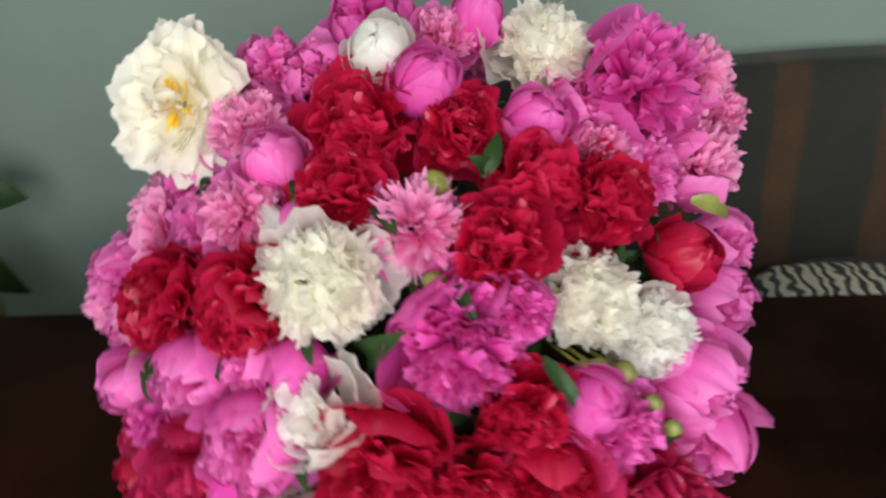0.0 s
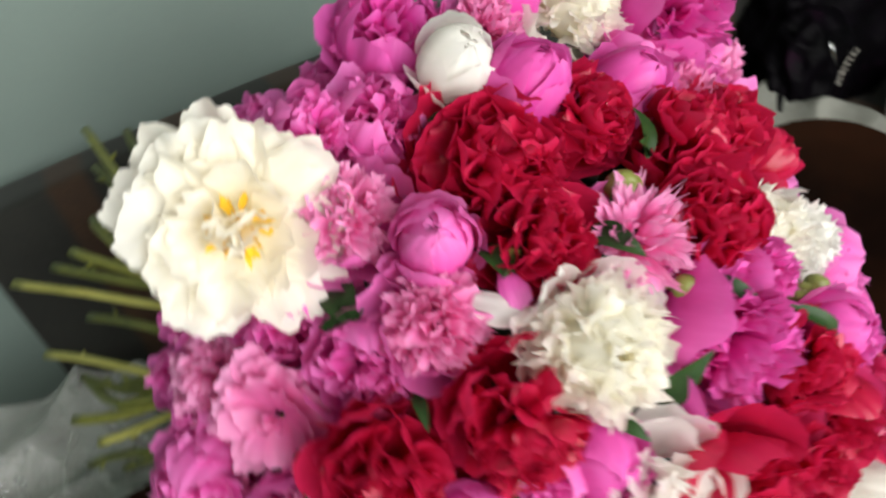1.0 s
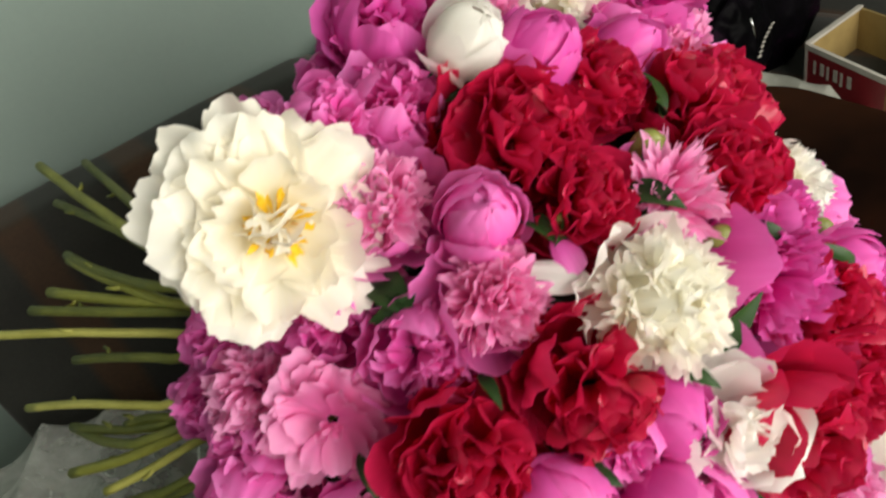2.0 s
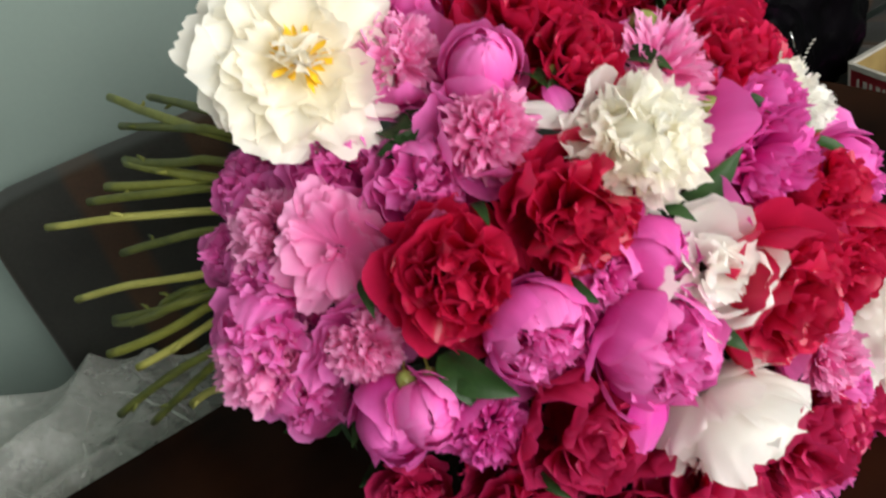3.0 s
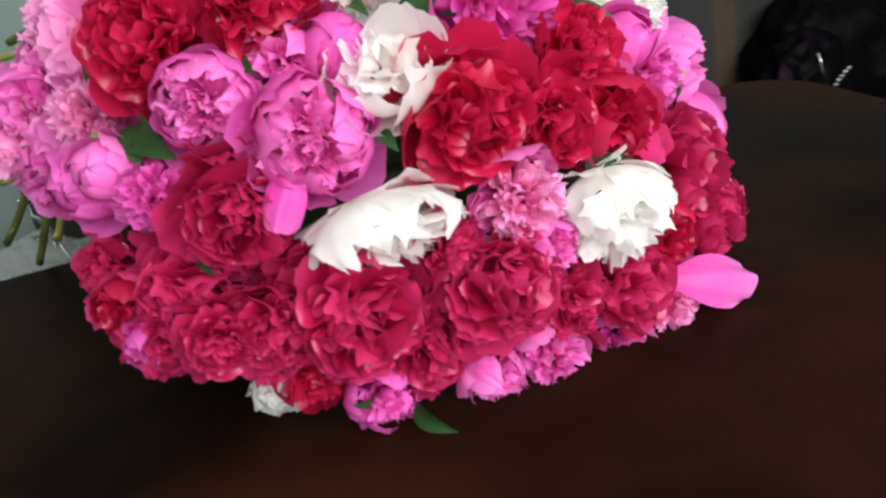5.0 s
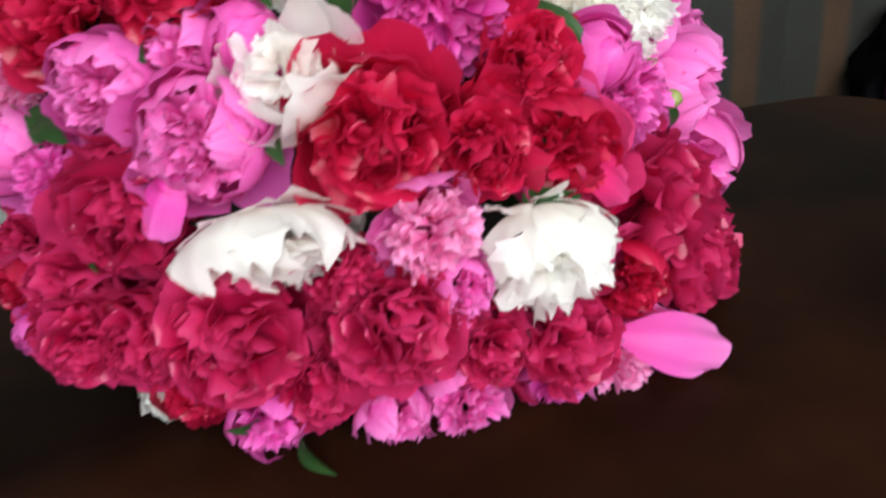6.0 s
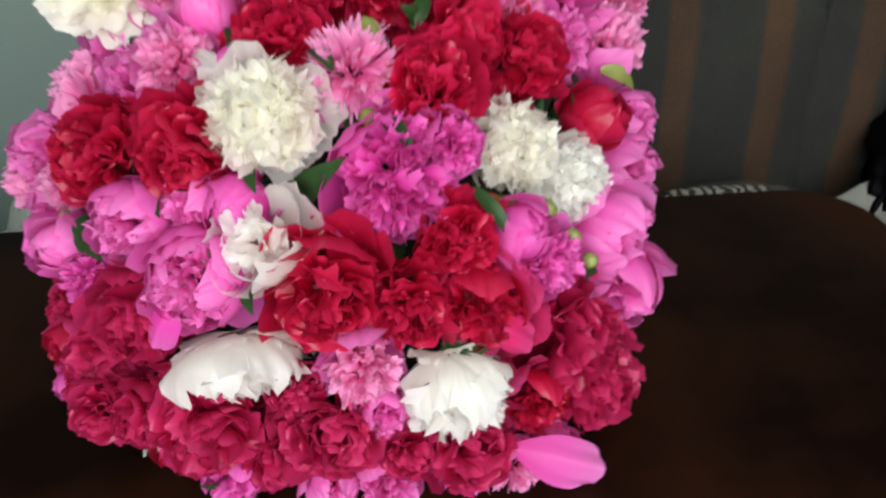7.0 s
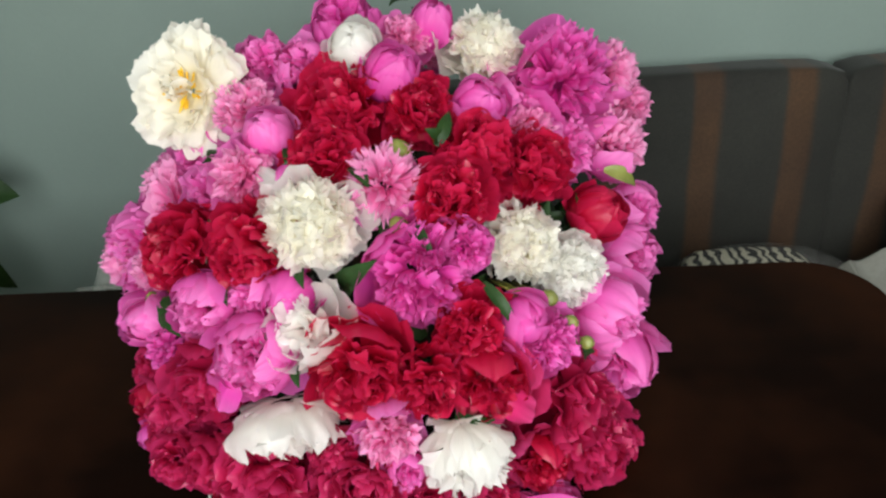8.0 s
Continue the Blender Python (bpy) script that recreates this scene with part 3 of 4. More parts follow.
BUD = [wrap(3, 36, 56, rad=0.86, flare=0.1, ruffle=0.06, tall=1.22, spread=7, lobe=0.42, opened=1, pleat=0.4), wrap(3, 70, 52, rad=0.88, flare=0.2, ruffle=0.08, tall=1.12, spread=10, lobe=0.4, opened=5, pleat=0.5)]
BUD_CORE = [wrap(4, 22, 54, rad=0.82, flare=0.04, ruffle=0.05, tall=1.24, spread=5, lobe=0.36, pleat=0.4), wrap(3, 2, 66, rad=0.76, ruffle=0.03, tall=1.26, spread=3, lobe=0.2, pleat=0.3), wrap(3, -20, 70, rad=0.7, tall=1.26, spread=3, lobe=0.1, pleat=0.3)]
FULL = [wrap(6, 96, 38, rad=0.84, flare=0.28, ruffle=0.1, jag=0.025, spread=10, opened=6), wrap(6, 78, 32, rad=0.84, flare=0.2, ruffle=0.11, jag=0.025, spread=10, opened=8)]
FULL_CORE = [crowd(18, 0.8, 0.54, 98, base=0.18, ruffle=0.11, jag=0.025, curl=56, twist=26, tilt=18, nu=11, nv=9, cup=0.34), crowd(26, 0.7, 0.42, 84, base=0.26, ruffle=0.13, jag=0.03, curl=46, twist=42, tilt=20, nu=10, nv=8)]
CUP = [wrap(5, 76, 42, rad=0.88, flare=0.16, ruffle=0.12, jag=0.02, spread=10, opened=3), wrap(5, 88, 42, rad=0.88, flare=0.26, ruffle=0.12, spread=10, opened=6)]
LOOSE = [wrap(5, 90, 44, rad=0.84, flare=0.3, ruffle=0.1, spread=10, opened=8), wrap(5, 70, 38, rad=0.84, flare=0.2, ruffle=0.1, spread=12, opened=8)]
LOOSE_CORE = [wrap(4, 34, 44, rad=0.82, flare=0.1, ruffle=0.08, spread=16, opened=6), crowd(46, 0.7, 0.25, 80, base=0.28, ruffle=0.2, twist=55, tilt=22, curl=26)]
FRILL = [wrap(6, 94, 42, rad=0.86, flare=0.32, ruffle=0.08, spread=14, opened=6), wrap(4, 72, 38, rad=0.84, flare=0.2, ruffle=0.08, spread=16, opened=6)]
FRILL_CORE = [crowd(120, 0.68, 0.18, 92, base=0.32, tilt=20, curl=24, ruffle=0.2, jag=0.08, twist=55)]
SPIKY = [wrap(4, 96, 36, rad=0.9, flare=0.3, ruffle=0.05, opened=6)]
SPIKY_CORE = [crowd(105, 0.82, 0.12, 88, base=0.28, tilt=16, curl=6, ruffle=0.16, jag=0.13, twist=45)]
BOMB = [wrap(6, 98, 34, rad=0.9, flare=0.3, ruffle=0.09, jag=0.05, opened=6, spread=14, nu=19)]
BOMB_CORE = [wrap(5, 20, 62, rad=0.68, ruffle=0.05), crowd(60, 0.5, 0.34, 108, base=0.46, tilt=20, curl=44, ruffle=0.13, jag=0.1, twist=45, cup=0.16, nu=9), crowd(70, 0.62, 0.22, 100, base=0.42, tilt=26, curl=18, ruffle=0.16, jag=0.13, twist=50, cup=0.16)]
ROSE = [wrap(4, 56, 52, rad=0.94, flare=0.07, ruffle=0.08, spread=7, opened=1), wrap(4, 80, 46, rad=0.92, flare=0.24, ruffle=0.1, spread=10, opened=8)]
ROSE_CORE = [wrap(5, 46, 44, rad=0.9, flare=0.02, ruffle=0.08, spread=9), wrap(6, 36, 34, rad=0.84, ruffle=0.1, spread=12), crowd(80, 0.7, 0.17, 56, base=0.3, tilt=18, curl=14, ruffle=0.2, jag=0.06, twist=45)]
OPEN = [ring(11, (98, 82), 1.12, 0.46, cup=0.15, ruffle=0.075, jag=0.045, low=-0.24, spread=9, nu=15, serr=0.02), ring(11, (94, 72), 1.02, 0.44, cup=0.15, ruffle=0.08, jag=0.045, low=-0.2, spread=10, nu=15, serr=0.02)]
OPEN_CORE = [ring(12, (90, 60), 0.9, 0.38, cup=0.16, ruffle=0.085, jag=0.04, low=-0.17, spread=11, nu=11), ring(11, (86, 48), 0.76, 0.33, cup=0.16, ruffle=0.09, jag=0.04, low=-0.15, spread=12, nu=11),
             ring(7, (78, 26), 0.56, 0.3, cup=0.2, ruffle=0.06, foot=0.2, low=-0.13, spread=14), crowd(7, 0.34, 0.3, 30, base=0.14, sink=0.06, ruffle=0.1, curl=30, cup=0.15)]
PALE_CORE = [ring(9, (88, 54), 0.9, 0.34, cup=0.15, ruffle=0.06, low=-0.19, spread=12, nu=9), ring(9, (80, 36), 0.72, 0.26, cup=0.15, ruffle=0.07, low=-0.18, spread=14, nu=9), crowd(8, 0.3, 0.1, 40, base=0.1, sink=0.12)]
HANG = [wrap(5, 84, 48, rad=0.88, flare=0.24, ruffle=0.09, jag=0.08, spread=12, opened=5, pleat=0.45, nu=23), wrap(4, 66, 44, rad=0.88, flare=0.2, ruffle=0.1, jag=0.09, spread=14, opened=4, pleat=0.45, nu=23), wrap(4, 116, 44, rad=0.95, flare=0.2, ruffle=0.11, jag=0.05, spread=14, opened=5, pleat=0.3, nu=23)]
HANG_CORE = [crowd(44, 0.9, 0.28, 88, base=0.22, jag=0.12, ruffle=0.16, tilt=20, curl=10)]
FEW = [wrap(4, 68, 48, rad=0.9, flare=0.28, ruffle=0.1, jag=0.05, spread=16, opened=8), wrap(4, 46, 44, rad=0.84, flare=0.16, ruffle=0.1, jag=0.05, spread=16, opened=6)]
FEW_CORE = [crowd(26, 0.72, 0.34, 84, base=0.22, ruffle=0.12, jag=0.06, curl=30, tilt=20, nu=9)]

# kind: colour of the outer petals, of the heart, shapes of both, words
KINDS = {
    "red": ("red", "red", FULL, FULL_CORE, "deep crimson double peony"),
    "rosy": ("rosy", "rosy", FULL, FULL_CORE, "rosy crimson double peony"),
    "red_rose": ("red", "red", CUP, FULL_CORE, "deep crimson cupped peony"),
    "red_bud": ("red", "red", BUD, BUD_CORE, "half-closed crimson peony"),
    "pinkred": ("pinkred", "red", LOOSE, LOOSE_CORE, "loose rose-red peony"),
    "pink": ("pink", "pink", LOOSE, LOOSE_CORE, "loose pink peony"),
    "pink_bud": ("pink", "pink", BUD, BUD_CORE, "half-closed pink peony"),
    "magenta": ("magenta", "magenta", LOOSE, LOOSE_CORE, "loose magenta peony"),
    "magenta_bud": ("magenta", "magenta", BUD, BUD_CORE, "half-closed magenta peony"),
    "magenta_rose": ("magenta", "pink", ROSE, ROSE_CORE, "cupped magenta peony with a ruffled heart"),
    "frilly_pink": ("pink", "pale", FRILL, FRILL_CORE, "pink peony with a frilly paler heart"),
    "frilly_magenta": ("magenta", "magenta", FRILL, FRILL_CORE, "magenta peony with a frilly heart"),
    "spiky_pink": ("pink", "pale", SPIKY, SPIKY_CORE, "pale pink peony with narrow ragged petals"),
    "pale_open": ("pale", "pale", OPEN[1:], PALE_CORE, "wide open pale pink peony"),
    "white_open": ("ivory", "ivory", OPEN, OPEN_CORE, "wide open white peony with golden stamens"),
    "white_bud": ("white", "white", BUD, BUD_CORE, "half-closed white peony"),
    "white_full": ("white", "white", BOMB, BOMB_CORE, "full double white peony"),
    "white_flat": ("white", "white", HANG, HANG_CORE, "white peony that hangs face down"),
    "white_loose": ("white", "white", FEW, FEW_CORE, "loose white peony with few petals"),
    "cream": ("cream", "cream", BOMB, BOMB_CORE, "cream peony with a ragged yellow heart"),
    "cream_full": ("white", "cream", BOMB, BOMB_CORE, "cream-white bomb-shaped peony"),
}
made = [0]


def peony(kind, x, y, z, r, face=None, squash=1.0):
    """One bloom: the heart is the part, its outer petals hang under it. face: where it looks; as a rule away from the bouquet's heart."""
    outer, inner, rings, core, words = KINDS[kind]
    made[0] += 1
    rng = np.random.default_rng(100 + made[0])
    r *= 0.95
    at = Vector((x, y, z))
    d = Vector(face) if face else (at - HEART).normalized() + Vector(rng.normal(0, 0.13, 3))
    m = d.to_track_quat("Z", "Y").to_matrix().to_4x4()
    grids, slots = [], []
    for shape, spec in core:
        g = shape(rng, r, **spec)
        grids += g
        slots += [0] * len(g)
    mats = [PETAL[inner]]
    if kind == "white_open":
        g = tuft(rng, r, 30, 0.27, 0.04, 62, base=0.18, sink=0.12, tilt=14, curl=8, ruffle=0.3, nu=3, nv=4)
        grids += g
        slots += [1] * len(g)
        mats.append(stamen_mat)
    heart = new("peony", petal_mesh("peony", grids, mats, slots))
    heart["label"] = words
    heart.matrix_world = Matrix.Translation(at) @ m @ Matrix.Rotation(rng.uniform(0, 6.28), 4, "Z") @ Matrix.Diagonal((1, 1, squash, 1))
    placed = heart.matrix_world.copy()
    heart.parent = bouquet
    heart.matrix_parent_inverse = Matrix.Translation(bouquet.location).inverted()
    heart.matrix_basis = placed
    for shape, spec in rings:
        for one in shape(rng, r, turn=rng.uniform(0, 6.28), **spec):
            p = new("petal", petal_mesh("petal", [one], [PETAL[outer]]))
            p.parent = heart
    return heart


def stem(x0, y0, z0, x1, y1, z1, thick, mat):
    """A cut stalk from its free end to the binding, with a cut leaf stub, running on into the bouquet."""
    a, b, c = Vector((x0, y0, z0)), Vector((x1, y1, z1)), Vector((-0.08, 0.93, 0.93))
    rng = random.Random(round(x0 * 9999 + z0 * 777))
    bow = Vector((rng.uniform(-1, 1), 0, rng.uniform(-1, 1))) * 0.006
    pts = []
    for k in range(15):
        t = k / 14
        p = a.lerp(b, t / 0.6) if t < 0.6 else b.lerp(b.lerp(c, 0.6), (t - 0.6) / 0.4)
        pts.append(p + bow * math.sin(math.pi * min(1, t / 0.6)) + Vector(noise.noise_vector(p * 14)) * 0.0012)
    ob = under(part("stem", tube(pts, thick, 10, 0.85), mat), bouquet)
    at = pts[rng.randint(2, 5)]
    way = (pts[6] - pts[0]).normalized()
    out = way.cross(Vector((rng.uniform(-1, 1), 0.2, rng.uniform(-1, 1)))).normalized()
    under(part("leaf_stub", tube([at, at + out * thick * 1.6 - way * 0.004, at + out * thick * 2.2 - way * 0.012], thick * 0.5, 8, 0.6), mat), bouquet)
    return ob


fold_mat, _nt, _b = material("glossy_film_fold")
_b.inputs["Base Color"].default_value = (0.3, 0.31, 0.29, 1)
_b.inputs["Roughness"].default_value = 0.06
# index set above plastic's to strengthen the added glint
_b.inputs["IOR"].default_value = 2.0
_b.inputs["Specular IOR Level"].default_value = 1.0
_b.inputs["Alpha"].default_value = 0.75


def film_fold(*points):
    """A thin glossy tube added along the film's glints, as a fold of it round the stems."""
    pts = []
    for a, b in zip(points, points[1:]):
        for k in range(6):
            p = Vector(a).lerp(Vector(b), k / 6)
            pts.append(p + Vector(noise.noise_vector(p * 60)) * 0.006)
    bm = tube(pts, 0.0035, 8, 0.5)
    for v in bm.verts:
        v.co += Vector(noise.noise_vector(v.co * 120)) * 0.0025
    return under(part("film_fold", bm, fold_mat, None, "shiny crumpled fold of clear film"), bouquet)


def flower_bud(x, y, z, r):
    at = Vector((x, y, z))
    d = (at - HEART).normalized()
    bm = bmesh.new()
    bmesh.ops.create_uvsphere(bm, u_segments=20, v_segments=14, radius=r)
    for v in bm.verts:
        a = math.atan2(v.co.y, v.co.x)
        v.co *= 1 + 0.05 * math.cos(3 * a + v.co.z / r * 2) + 0.02 * math.cos(7 * a)
        v.co.z *= 0.95 if v.co.z < 0 else 1.08
    bmesh.ops.transform(bm, matrix=Matrix.Translation(at) @ d.to_track_quat("Z", "Y").to_matrix().to_4x4(), verts=bm.verts)
    ob = under(part("flower_bud", bm, bud_mat, None, "round closed green peony bud"), bouquet)
    under(part("stalk", tube([at - d * r * 0.9, at - d * (r + 0.03), at - d * (r + 0.06)], r * 0.22, 8), stem_mat), bouquet)
    return ob


def blade(a, b, width, up, n=9):
    """A leaf blade from a to b, folded a little along its rib."""
    bm = bmesh.new()
    t = b - a
    side = t.cross(up).normalized()
    nrm = side.cross(t).normalized()
    rows = []
    for i in range(n):
        s = i / (n - 1)
        w = width * 0.5 * math.sin(math.pi * (0.04 + 0.96 * s) ** 0.75) ** 0.9 + 0.0004
        c = a + t * s + nrm * (0.14 * t.length * math.sin(math.pi * s) - 0.1 * t.length * s * s)
        rows.append([bm.verts.new(c + side * w * k + nrm * abs(k) * w * 0.35) for k in (-1, -0.5, 0, 0.5, 1)])
    for p, q in zip(rows, rows[1:]):
        for k in range(4):
            bm.faces.new((p[k], p[k + 1], q[k + 1], q[k]))
    return bm


def houseplant():
    """A pot on the floor beside the sofa with a few long, broad leaves."""
    h = tagged(empty("houseplant", (-1.22, 1.55, 0)), "dark green broad-leaved houseplant in a clay pot", "plant")
    bm = bmesh.new()
    prof = ((0.0, 0.0), (0.085, 0.0), (0.115, 0.19), (0.125, 0.19), (0.125, 0.225), (0.11, 0.225), (0.1, 0.19), (0.0, 0.185))
    rings = [[bm.verts.new((-1.22 + r * math.cos(k * math.tau / 28), 1.55 + r * math.sin(k * math.tau / 28), z)) for k in range(28)] for r, z in prof[1:-1]]
    for p, q in zip(rings, rings[1:]):
        for k in range(28):
            bm.faces.new((p[k], p[(k + 1) % 28], q[(k + 1) % 28], q[k]))
    bm.faces.new(rings[0][::-1])
    bm.faces.new(rings[-1])
    under(part("pot", bm, clay_mat), h)
    foot = Vector((-1.22, 1.55, 0.18))
    for knee, end, wide in (((-1.19, 1.57, 0.77), (-1.035, 1.6, 0.735), 0.12), ((-1.21, 1.56, 0.68), (-1.15, 1.6, 0.45), 0.09), ((-1.27, 1.58, 0.75), (-1.4, 1.62, 0.72), 0.11), ((-1.24, 1.48, 0.6), (-1.28, 1.36, 0.55), 0.1)):
        a, b = Vector(knee), Vector(end)
        under(part("stalk", tube([foot, foot.lerp(a, 0.5) + Vector((0, 0.01, 0.02)), a], 0.005, 8), stem_dark), h)
        under(part("leaf", blade(a, b, wide, Vector((0.1, -0.75, 0.65)), 12), leaf_mat), h)


houseplant()


def leaf(x0, y0, z0, x1, y1, z1, width, mat=leaf_mat):
    a, b = Vector((x0, y0, z0)), Vector((x1, y1, z1))
    return under(part("leaf", blade(a, b, width, ((a + b) / 2 - HEART).normalized()), mat), bouquet)


def loose_petal(x0, y0, z0, x1, y1, z1, width, colour):
    """A single petal that sticks out between the blooms."""
    a, b = Vector((x0, y0, z0)), Vector((x1, y1, z1))
    out = (((a + b) / 2 - HEART).normalized() * 0.5 + Vector((-0.05, -0.6, 0.7))).normalized()
    t = b - a
    side = t.cross(out).normalized()
    nrm = side.cross(t).normalized()
    U, V = np.meshgrid(np.linspace(-1, 1, 17), np.linspace(0, 1, 12))
    prof = (0.2 + 0.8 * np.sin(np.pi / 2 * np.clip(V / 0.6, 0, 1))) * (1 - 0.1 * np.clip((V - 0.6) / 0.4, 0, 1) ** 2)
    s = 1.04 * V + 0.012 * V ** 5 * np.sin(5 * U + 40 * x1) + 0.006 * V ** 5 * np.sin(13 * U + 90 * y0) - 0.36 * width / max(t.length, 1e-4) * (1 - np.sqrt(1 - 0.92 * U * U)) * V ** 2.4
    w = prof * width * 0.5 * U
    h = -0.35 * width * U * U * prof * 0.5 + 0.12 * t.length * np.sin(np.pi * V) + 0.07 * width * V ** 1.5 * np.sin(4.1 * U + 70 * x0) + 0.04 * width * V ** 2 * np.sin(9 * U + 31 * x0)
    g = np.array(a)[None, None] + s[..., None] * np.array(t) + w[..., None] * np.array(side) + h[..., None] * np.array(nrm)
    g = g.copy()
    g[..., 2] = np.maximum(g[..., 2], 0.7535 - 0.095 * (1.155 - g[..., 1]))
    return under(new("petal", petal_mesh("petal", [g], [PETAL[colour]])), bouquet)


def foliage():
    """Leaves and stalks packed between the blooms, inside the dome."""
    rng = random.Random(5)
    bm = bmesh.new()
    for k in range(420):
        th, ph = rng.uniform(0, math.tau), math.acos(rng.uniform(-0.1, 1))
        d = Vector((math.sin(ph) * math.cos(th), -math.cos(ph), math.sin(ph) * math.sin(th)))
        s = rng.uniform(0.66, 0.84)
        p = Vector((-0.048 + 0.367 * d.x * s, 1.006 + 0.405 * d.y * s, 0.793 + 0.387 * d.z * s))
        if p.z < 0.75:
            continue
        q = p + d * 0.03 + Vector((rng.uniform(-1, 1), rng.uniform(-1, 1), rng.uniform(-0.6, 1))) * 0.05
        q.z = max(q.z, 0.745)
        b = blade(p, q, rng.uniform(0.02, 0.04), d, 6)
        me = bpy.data.meshes.new("tmp")
        b.to_mesh(me)
        b.free()
        bm.from_mesh(me)
        bpy.data.meshes.remove(me)
    ob = under(part("foliage", bm, leaf_mat, None, "dark green leaves between the blooms"), bouquet)
    ob["kind"] = "stuff"


foliage()

# blooms: kind, place and radius
peony("white_open", -0.255, 0.869, 1.165, 0.073, (-0.24, -0.88, 0.4))
peony("frilly_pink", -0.185, 0.862, 1.140, 0.044)
peony("pink", -0.171, 0.923, 1.182, 0.038)
peony("pink", -0.121, 0.913, 1.171, 0.042)
peony("pink_bud", -0.147, 0.803, 1.123, 0.034)
peony("magenta", -0.073, 0.973, 1.210, 0.049)
peony("white_bud", -0.054, 0.898, 1.197, 0.034)
peony("magenta_bud", -0.011, 0.872, 1.168, 0.039)
peony("frilly_pink", 0.005, 0.942, 1.197, 0.034)
peony("magenta_bud", 0.036, 0.962, 1.207, 0.033)
peony("cream", 0.104, 0.950, 1.180, 0.052)
peony("frilly_magenta", 0.197, 0.934, 1.143, 0.069)
peony("frilly_pink", 0.266, 1.002, 1.129, 0.045)
peony("magenta_bud", 0.091, 0.875, 1.124, 0.038)
peony("pink", 0.135, 0.914, 1.111, 0.042)
peony("red", -0.071, 0.837, 1.136, 0.067)
peony("red", 0.024, 0.842, 1.133, 0.044)
peony("red_rose", -0.080, 0.775, 1.105, 0.045)
peony("spiky_pink", -0.013, 0.755, 1.077, 0.045)
peony("red", 0.088, 0.808, 1.091, 0.052)
peony("red", 0.152, 0.831, 1.063, 0.054)
peony("red", 0.057, 0.744, 1.059, 0.049)
peony("frilly_pink", 0.263, 0.953, 1.044, 0.053)
peony("pink", 0.196, 0.899, 1.057, 0.043)
peony("frilly_pink", 0.291, 1.002, 1.079, 0.038)
peony("red_bud", 0.228, 0.850, 0.991, 0.038)
peony("pink", 0.292, 0.942, 0.948, 0.042)
peony("cream_full", 0.135, 0.762, 0.994, 0.048)
peony("white_full", 0.191, 0.772, 0.950, 0.044)
peony("cream_full", -0.086, 0.704, 1.055, 0.054)
peony("frilly_magenta", 0.023, 0.698, 0.997, 0.060)
peony("frilly_magenta", 0.073, 0.711, 1.018, 0.030)
peony("frilly_pink", -0.315, 0.903, 1.032, 0.047)
peony("frilly_pink", -0.170, 0.772, 1.087, 0.041)
peony("pink", -0.219, 0.800, 1.060, 0.042)
peony("red", -0.246, 0.738, 1.016, 0.053)
peony("red", -0.157, 0.708, 1.028, 0.053)
peony("magenta_bud", -0.318, 0.760, 0.920, 0.037)
peony("magenta_rose", -0.216, 0.700, 0.966, 0.041)
peony("pink", -0.155, 0.692, 0.982, 0.033)
peony("magenta_bud", -0.115, 0.685, 0.984, 0.034)
peony("magenta_rose", -0.152, 0.652, 0.932, 0.048)
peony("white_loose", -0.096, 0.650, 0.968, 0.041, (-0.3, -0.75, 0.5))
peony("red_rose", -0.039, 0.631, 0.922, 0.056)
peony("red", 0.028, 0.632, 0.903, 0.043)
peony("red", 0.076, 0.667, 0.949, 0.040)
peony("pinkred", 0.087, 0.650, 0.891, 0.045)
peony("magenta_bud", 0.129, 0.691, 0.939, 0.034)
peony("frilly_magenta", 0.156, 0.697, 0.905, 0.039)
peony("pink", 0.236, 0.781, 0.890, 0.052)
peony("pink", 0.249, 0.781, 0.821, 0.054)
peony("pink", 0.279, 0.885, 0.909, 0.045)
peony("rosy", 0.183, 0.703, 0.810, 0.071)
peony("rosy", 0.237, 0.744, 0.723, 0.047)
peony("white_flat", -0.121, 0.626, 0.858, 0.056, (0.1, -0.42, -0.9), 0.58)
peony("frilly_pink", -0.015, 0.613, 0.855, 0.038)
peony("white_flat", 0.063, 0.612, 0.823, 0.046, (0.12, -0.5, -0.85), 0.95)
peony("rosy", -0.216, 0.667, 0.887, 0.052)
peony("rosy", -0.266, 0.689, 0.828, 0.053)
peony("rosy", -0.329, 0.756, 0.845, 0.030)
peony("rosy", -0.288, 0.673, 0.809, 0.028)
peony("rosy", -0.255, 0.624, 0.814, 0.033)
peony("rosy", -0.218, 0.624, 0.811, 0.036)
peony("pinkred", -0.321, 0.723, 0.820, 0.029)
peony("magenta", -0.308, 0.682, 0.803, 0.021)
peony("pink", -0.363, 0.864, 0.972, 0.049)
peony("pale_open", -0.294, 0.828, 1.031, 0.052, (-0.55, -0.78, 0.25))
peony("pink", -0.339, 0.895, 0.997, 0.038)
peony("pink", -0.305, 0.952, 1.059, 0.037)
peony("pink", -0.254, 0.871, 1.081, 0.041)
peony("pink", -0.344, 0.955, 1.010, 0.033)
peony("frilly_pink", -0.372, 0.862, 0.952, 0.048)
peony("pink", -0.354, 0.839, 0.923, 0.038)
peony("frilly_pink", -0.309, 0.793, 0.966, 0.035)
peony("pink_bud", -0.303, 0.734, 0.931, 0.029)
peony("frilly_magenta", -0.270, 0.708, 0.905, 0.034)
peony("magenta", -0.074, 1.002, 1.195, 0.040)
peony("pink", -0.119, 1.002, 1.166, 0.038)
peony("pink", -0.190, 1.021, 1.166, 0.027)
peony("frilly_pink", 0.026, 1.002, 1.172, 0.040)
peony("frilly_pink", 0.148, 0.870, 1.087, 0.039)
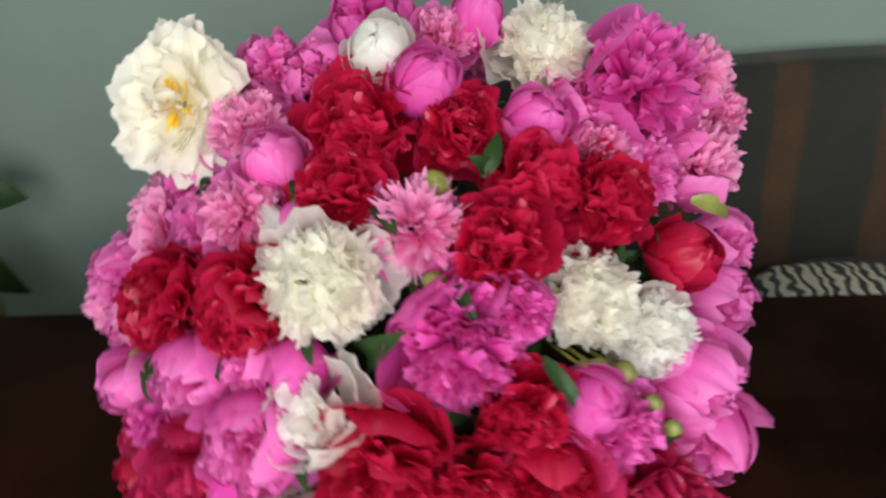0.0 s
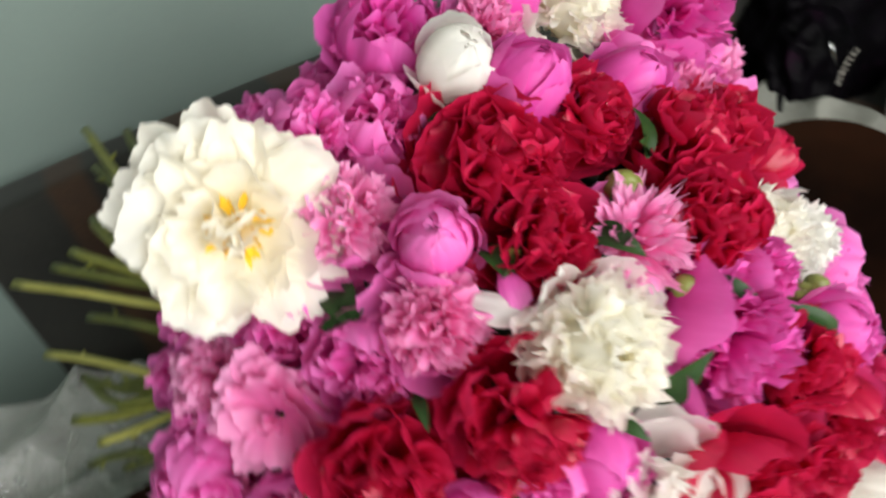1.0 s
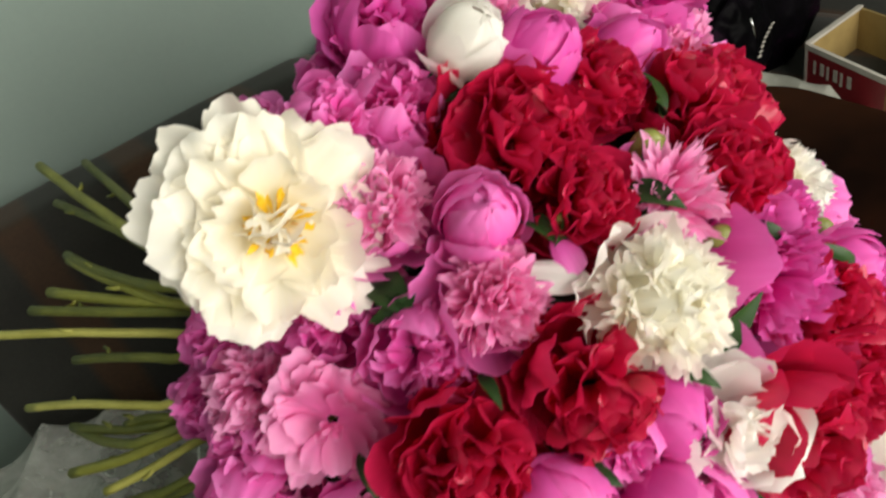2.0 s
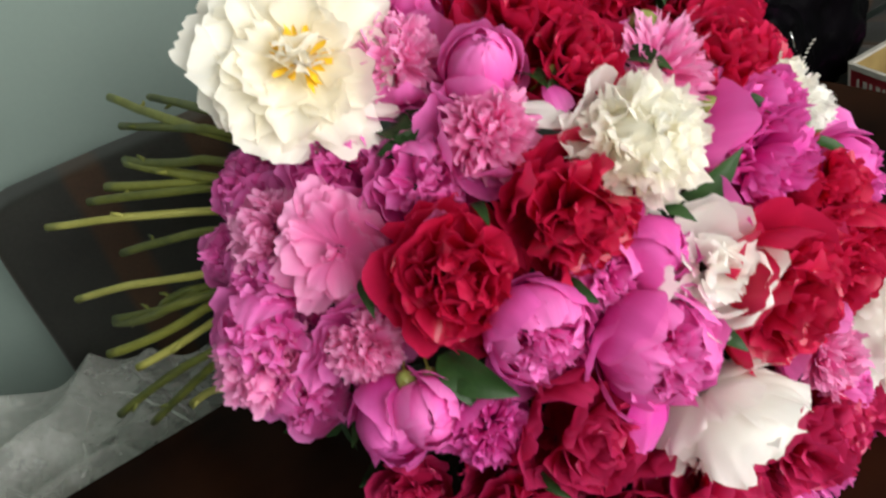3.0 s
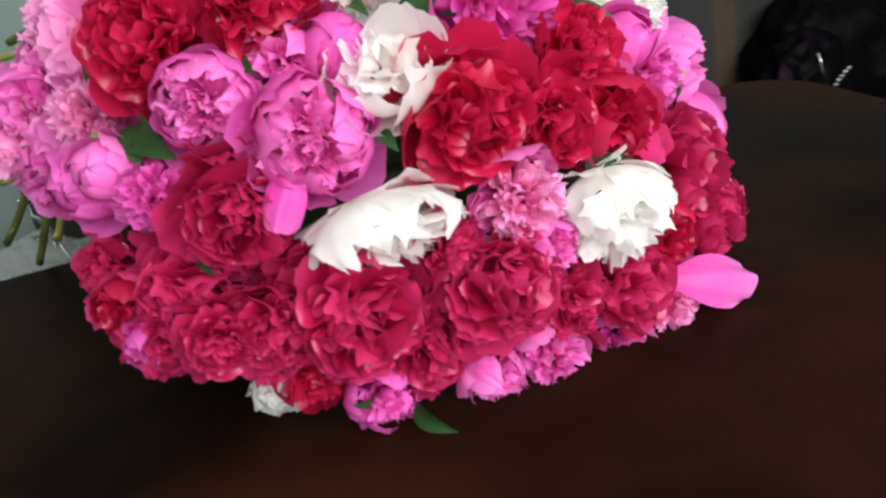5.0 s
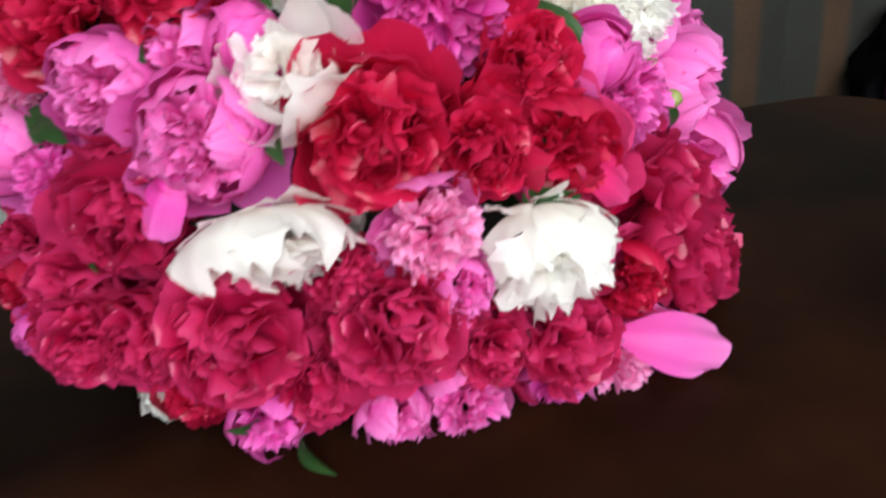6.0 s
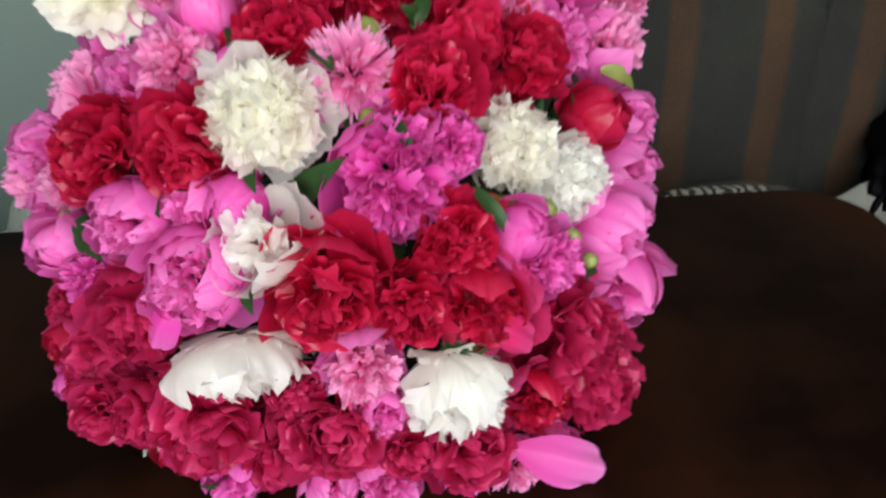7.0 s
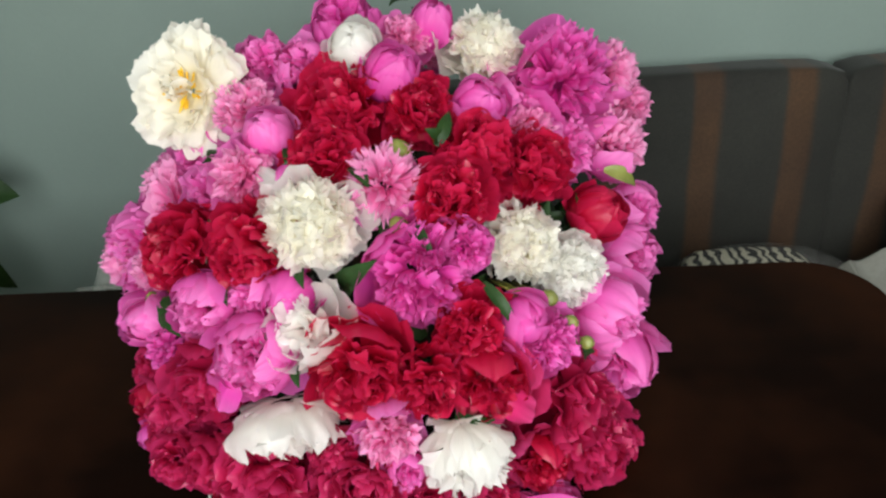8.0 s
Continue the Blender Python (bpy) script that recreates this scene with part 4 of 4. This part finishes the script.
peony("rosy", -0.048, 0.607, 0.799, 0.056)
peony("rosy", 0.075, 0.626, 0.746, 0.053)
peony("rosy", -0.160, 0.614, 0.805, 0.058)
peony("magenta", -0.152, 0.625, 0.727, 0.030)
peony("pink", -0.005, 0.620, 0.710, 0.035)
peony("pink", -0.057, 0.619, 0.713, 0.029)
peony("magenta", 0.067, 0.631, 0.705, 0.029)
peony("frilly_pink", 0.119, 0.634, 0.706, 0.034)
peony("pink", 0.162, 0.653, 0.705, 0.030)
peony("rosy", -0.108, 0.625, 0.755, 0.043)
peony("rosy", 0.017, 0.619, 0.755, 0.036)
peony("rosy", -0.226, 0.655, 0.788, 0.040)
peony("white_loose", -0.227, 0.663, 0.742, 0.023)
peony("pinkred", -0.198, 0.644, 0.756, 0.034)
peony("rosy", -0.303, 0.704, 0.796, 0.038)
peony("rosy", 0.206, 0.696, 0.760, 0.059)
peony("pinkred", 0.144, 0.664, 0.767, 0.037)
peony("rosy", -0.078, 0.613, 0.836, 0.029)
peony("pink", 0.001, 0.603, 0.817, 0.025)

# stems, buds and single leaves
stem(-0.337, 1.420, 1.091, -0.301, 1.030, 1.094, 0.0056, stem_mat)
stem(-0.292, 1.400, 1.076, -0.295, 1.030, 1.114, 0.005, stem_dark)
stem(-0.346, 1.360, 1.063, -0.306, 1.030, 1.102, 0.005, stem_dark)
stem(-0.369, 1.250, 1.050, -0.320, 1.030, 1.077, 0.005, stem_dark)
stem(-0.369, 1.240, 1.048, -0.319, 1.030, 1.055, 0.0056, stem_mat)
stem(-0.402, 1.220, 1.037, -0.309, 1.030, 1.050, 0.0056, stem_mat)
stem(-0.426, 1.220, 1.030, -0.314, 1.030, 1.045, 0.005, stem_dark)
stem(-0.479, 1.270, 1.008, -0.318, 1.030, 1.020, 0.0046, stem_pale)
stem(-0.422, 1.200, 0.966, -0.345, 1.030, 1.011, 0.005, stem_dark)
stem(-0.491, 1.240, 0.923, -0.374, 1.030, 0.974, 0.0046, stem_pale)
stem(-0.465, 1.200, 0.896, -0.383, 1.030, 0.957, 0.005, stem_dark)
stem(-0.486, 1.150, 0.884, -0.377, 1.030, 0.940, 0.0056, stem_mat)
stem(-0.466, 1.100, 0.879, -0.375, 1.030, 0.922, 0.0046, stem_pale)
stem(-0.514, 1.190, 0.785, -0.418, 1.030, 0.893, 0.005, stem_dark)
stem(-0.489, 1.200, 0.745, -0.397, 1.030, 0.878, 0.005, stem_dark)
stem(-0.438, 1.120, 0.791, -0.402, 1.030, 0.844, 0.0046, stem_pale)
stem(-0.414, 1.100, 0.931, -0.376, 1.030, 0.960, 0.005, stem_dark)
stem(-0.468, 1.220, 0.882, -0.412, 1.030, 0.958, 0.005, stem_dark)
film_fold((-0.485, 1.200, 0.839), (-0.470, 1.200, 0.808), (-0.458, 1.200, 0.768), (-0.442, 1.200, 0.714))
film_fold((-0.471, 1.200, 0.800), (-0.463, 1.200, 0.781), (-0.463, 1.200, 0.768), (-0.463, 1.200, 0.756))
flower_bud(0.002, 0.722, 1.042, 0.0105)
flower_bud(0.002, 0.782, 1.104, 0.0135)
flower_bud(0.136, 0.722, 0.952, 0.0095)
flower_bud(0.124, 0.716, 0.957, 0.008)
flower_bud(0.159, 0.728, 0.943, 0.0105)
flower_bud(0.182, 0.714, 0.920, 0.0085)
flower_bud(0.200, 0.712, 0.894, 0.008)
flower_bud(0.186, 0.712, 0.896, 0.007)
flower_bud(-0.302, 0.754, 0.949, 0.008)
flower_bud(-0.285, 0.748, 0.947, 0.0055)
flower_bud(-0.103, 0.772, 1.108, 0.0055)
leaf(0.088, 0.699, 0.983, 0.126, 0.668, 0.937, 0.013)
leaf(0.015, 0.717, 1.043, 0.039, 0.683, 1.028, 0.015)
leaf(0.042, 0.800, 1.102, 0.059, 0.829, 1.134, 0.016)
leaf(0.244, 0.895, 1.028, 0.291, 0.908, 1.000, 0.02, bud_mat)
leaf(0.053, 0.634, 0.862, 0.094, 0.626, 0.857, 0.018)
leaf(0.045, 0.808, 1.105, 0.034, 0.793, 1.124, 0.016)
leaf(-0.199, 0.821, 1.087, -0.238, 0.825, 1.089, 0.017)
leaf(-0.270, 0.745, 0.955, -0.252, 0.689, 0.936, 0.029)
leaf(-0.271, 0.747, 0.957, -0.276, 0.707, 0.931, 0.021)
leaf(-0.286, 0.813, 1.008, -0.300, 0.780, 0.996, 0.011)
leaf(-0.203, 0.766, 1.046, -0.211, 0.736, 1.042, 0.009)
leaf(-0.100, 0.690, 1.013, -0.093, 0.659, 1.008, 0.012)
leaf(-0.156, 0.620, 0.735, -0.176, 0.600, 0.739, 0.012)
leaf(-0.044, 0.897, 1.157, -0.090, 0.885, 1.170, 0.018)
leaf(-0.083, 0.901, 1.156, -0.058, 0.874, 1.170, 0.018)
leaf(-0.084, 0.913, 1.159, -0.048, 0.905, 1.179, 0.021)
leaf(-0.087, 0.779, 1.100, -0.124, 0.757, 1.101, 0.019)
leaf(-0.044, 0.768, 1.095, -0.027, 0.727, 1.088, 0.021)
leaf(-0.116, 0.797, 1.106, -0.119, 0.762, 1.106, 0.017)
leaf(-0.212, 0.851, 1.095, -0.217, 0.803, 1.091, 0.027)
leaf(0.010, 1.074, 1.208, 0.035, 0.959, 1.179, 0.035)
leaf(-0.027, 1.068, 1.219, 0.000, 1.067, 1.228, 0.016)
leaf(-0.107, 0.641, 0.925, -0.102, 0.615, 0.918, 0.012)
leaf(0.200, 0.731, 0.860, 0.196, 0.706, 0.896, 0.017)
leaf(-0.185, 0.703, 0.988, -0.181, 0.672, 0.984, 0.014)
leaf(-0.130, 0.618, 0.716, -0.111, 0.581, 0.699, 0.019)
leaf(-0.251, 0.688, 0.861, -0.248, 0.658, 0.851, 0.009)
leaf(-0.226, 0.832, 1.076, -0.207, 0.809, 1.101, 0.019)
leaf(-0.225, 0.843, 1.083, -0.214, 0.795, 1.088, 0.021)
loose_petal(0.116, 0.625, 0.742, 0.198, 0.614, 0.716, 0.05, "pink")
loose_petal(-0.169, 0.644, 0.922, -0.195, 0.633, 0.878, 0.031, "magenta")
loose_petal(-0.114, 0.735, 1.077, -0.151, 0.764, 1.097, 0.023, "white")
loose_petal(0.093, 0.640, 0.885, 0.135, 0.646, 0.848, 0.035, "pinkred")
loose_petal(-0.114, 0.770, 1.104, -0.121, 0.742, 1.090, 0.022, "pink")
leaned(bouquet)
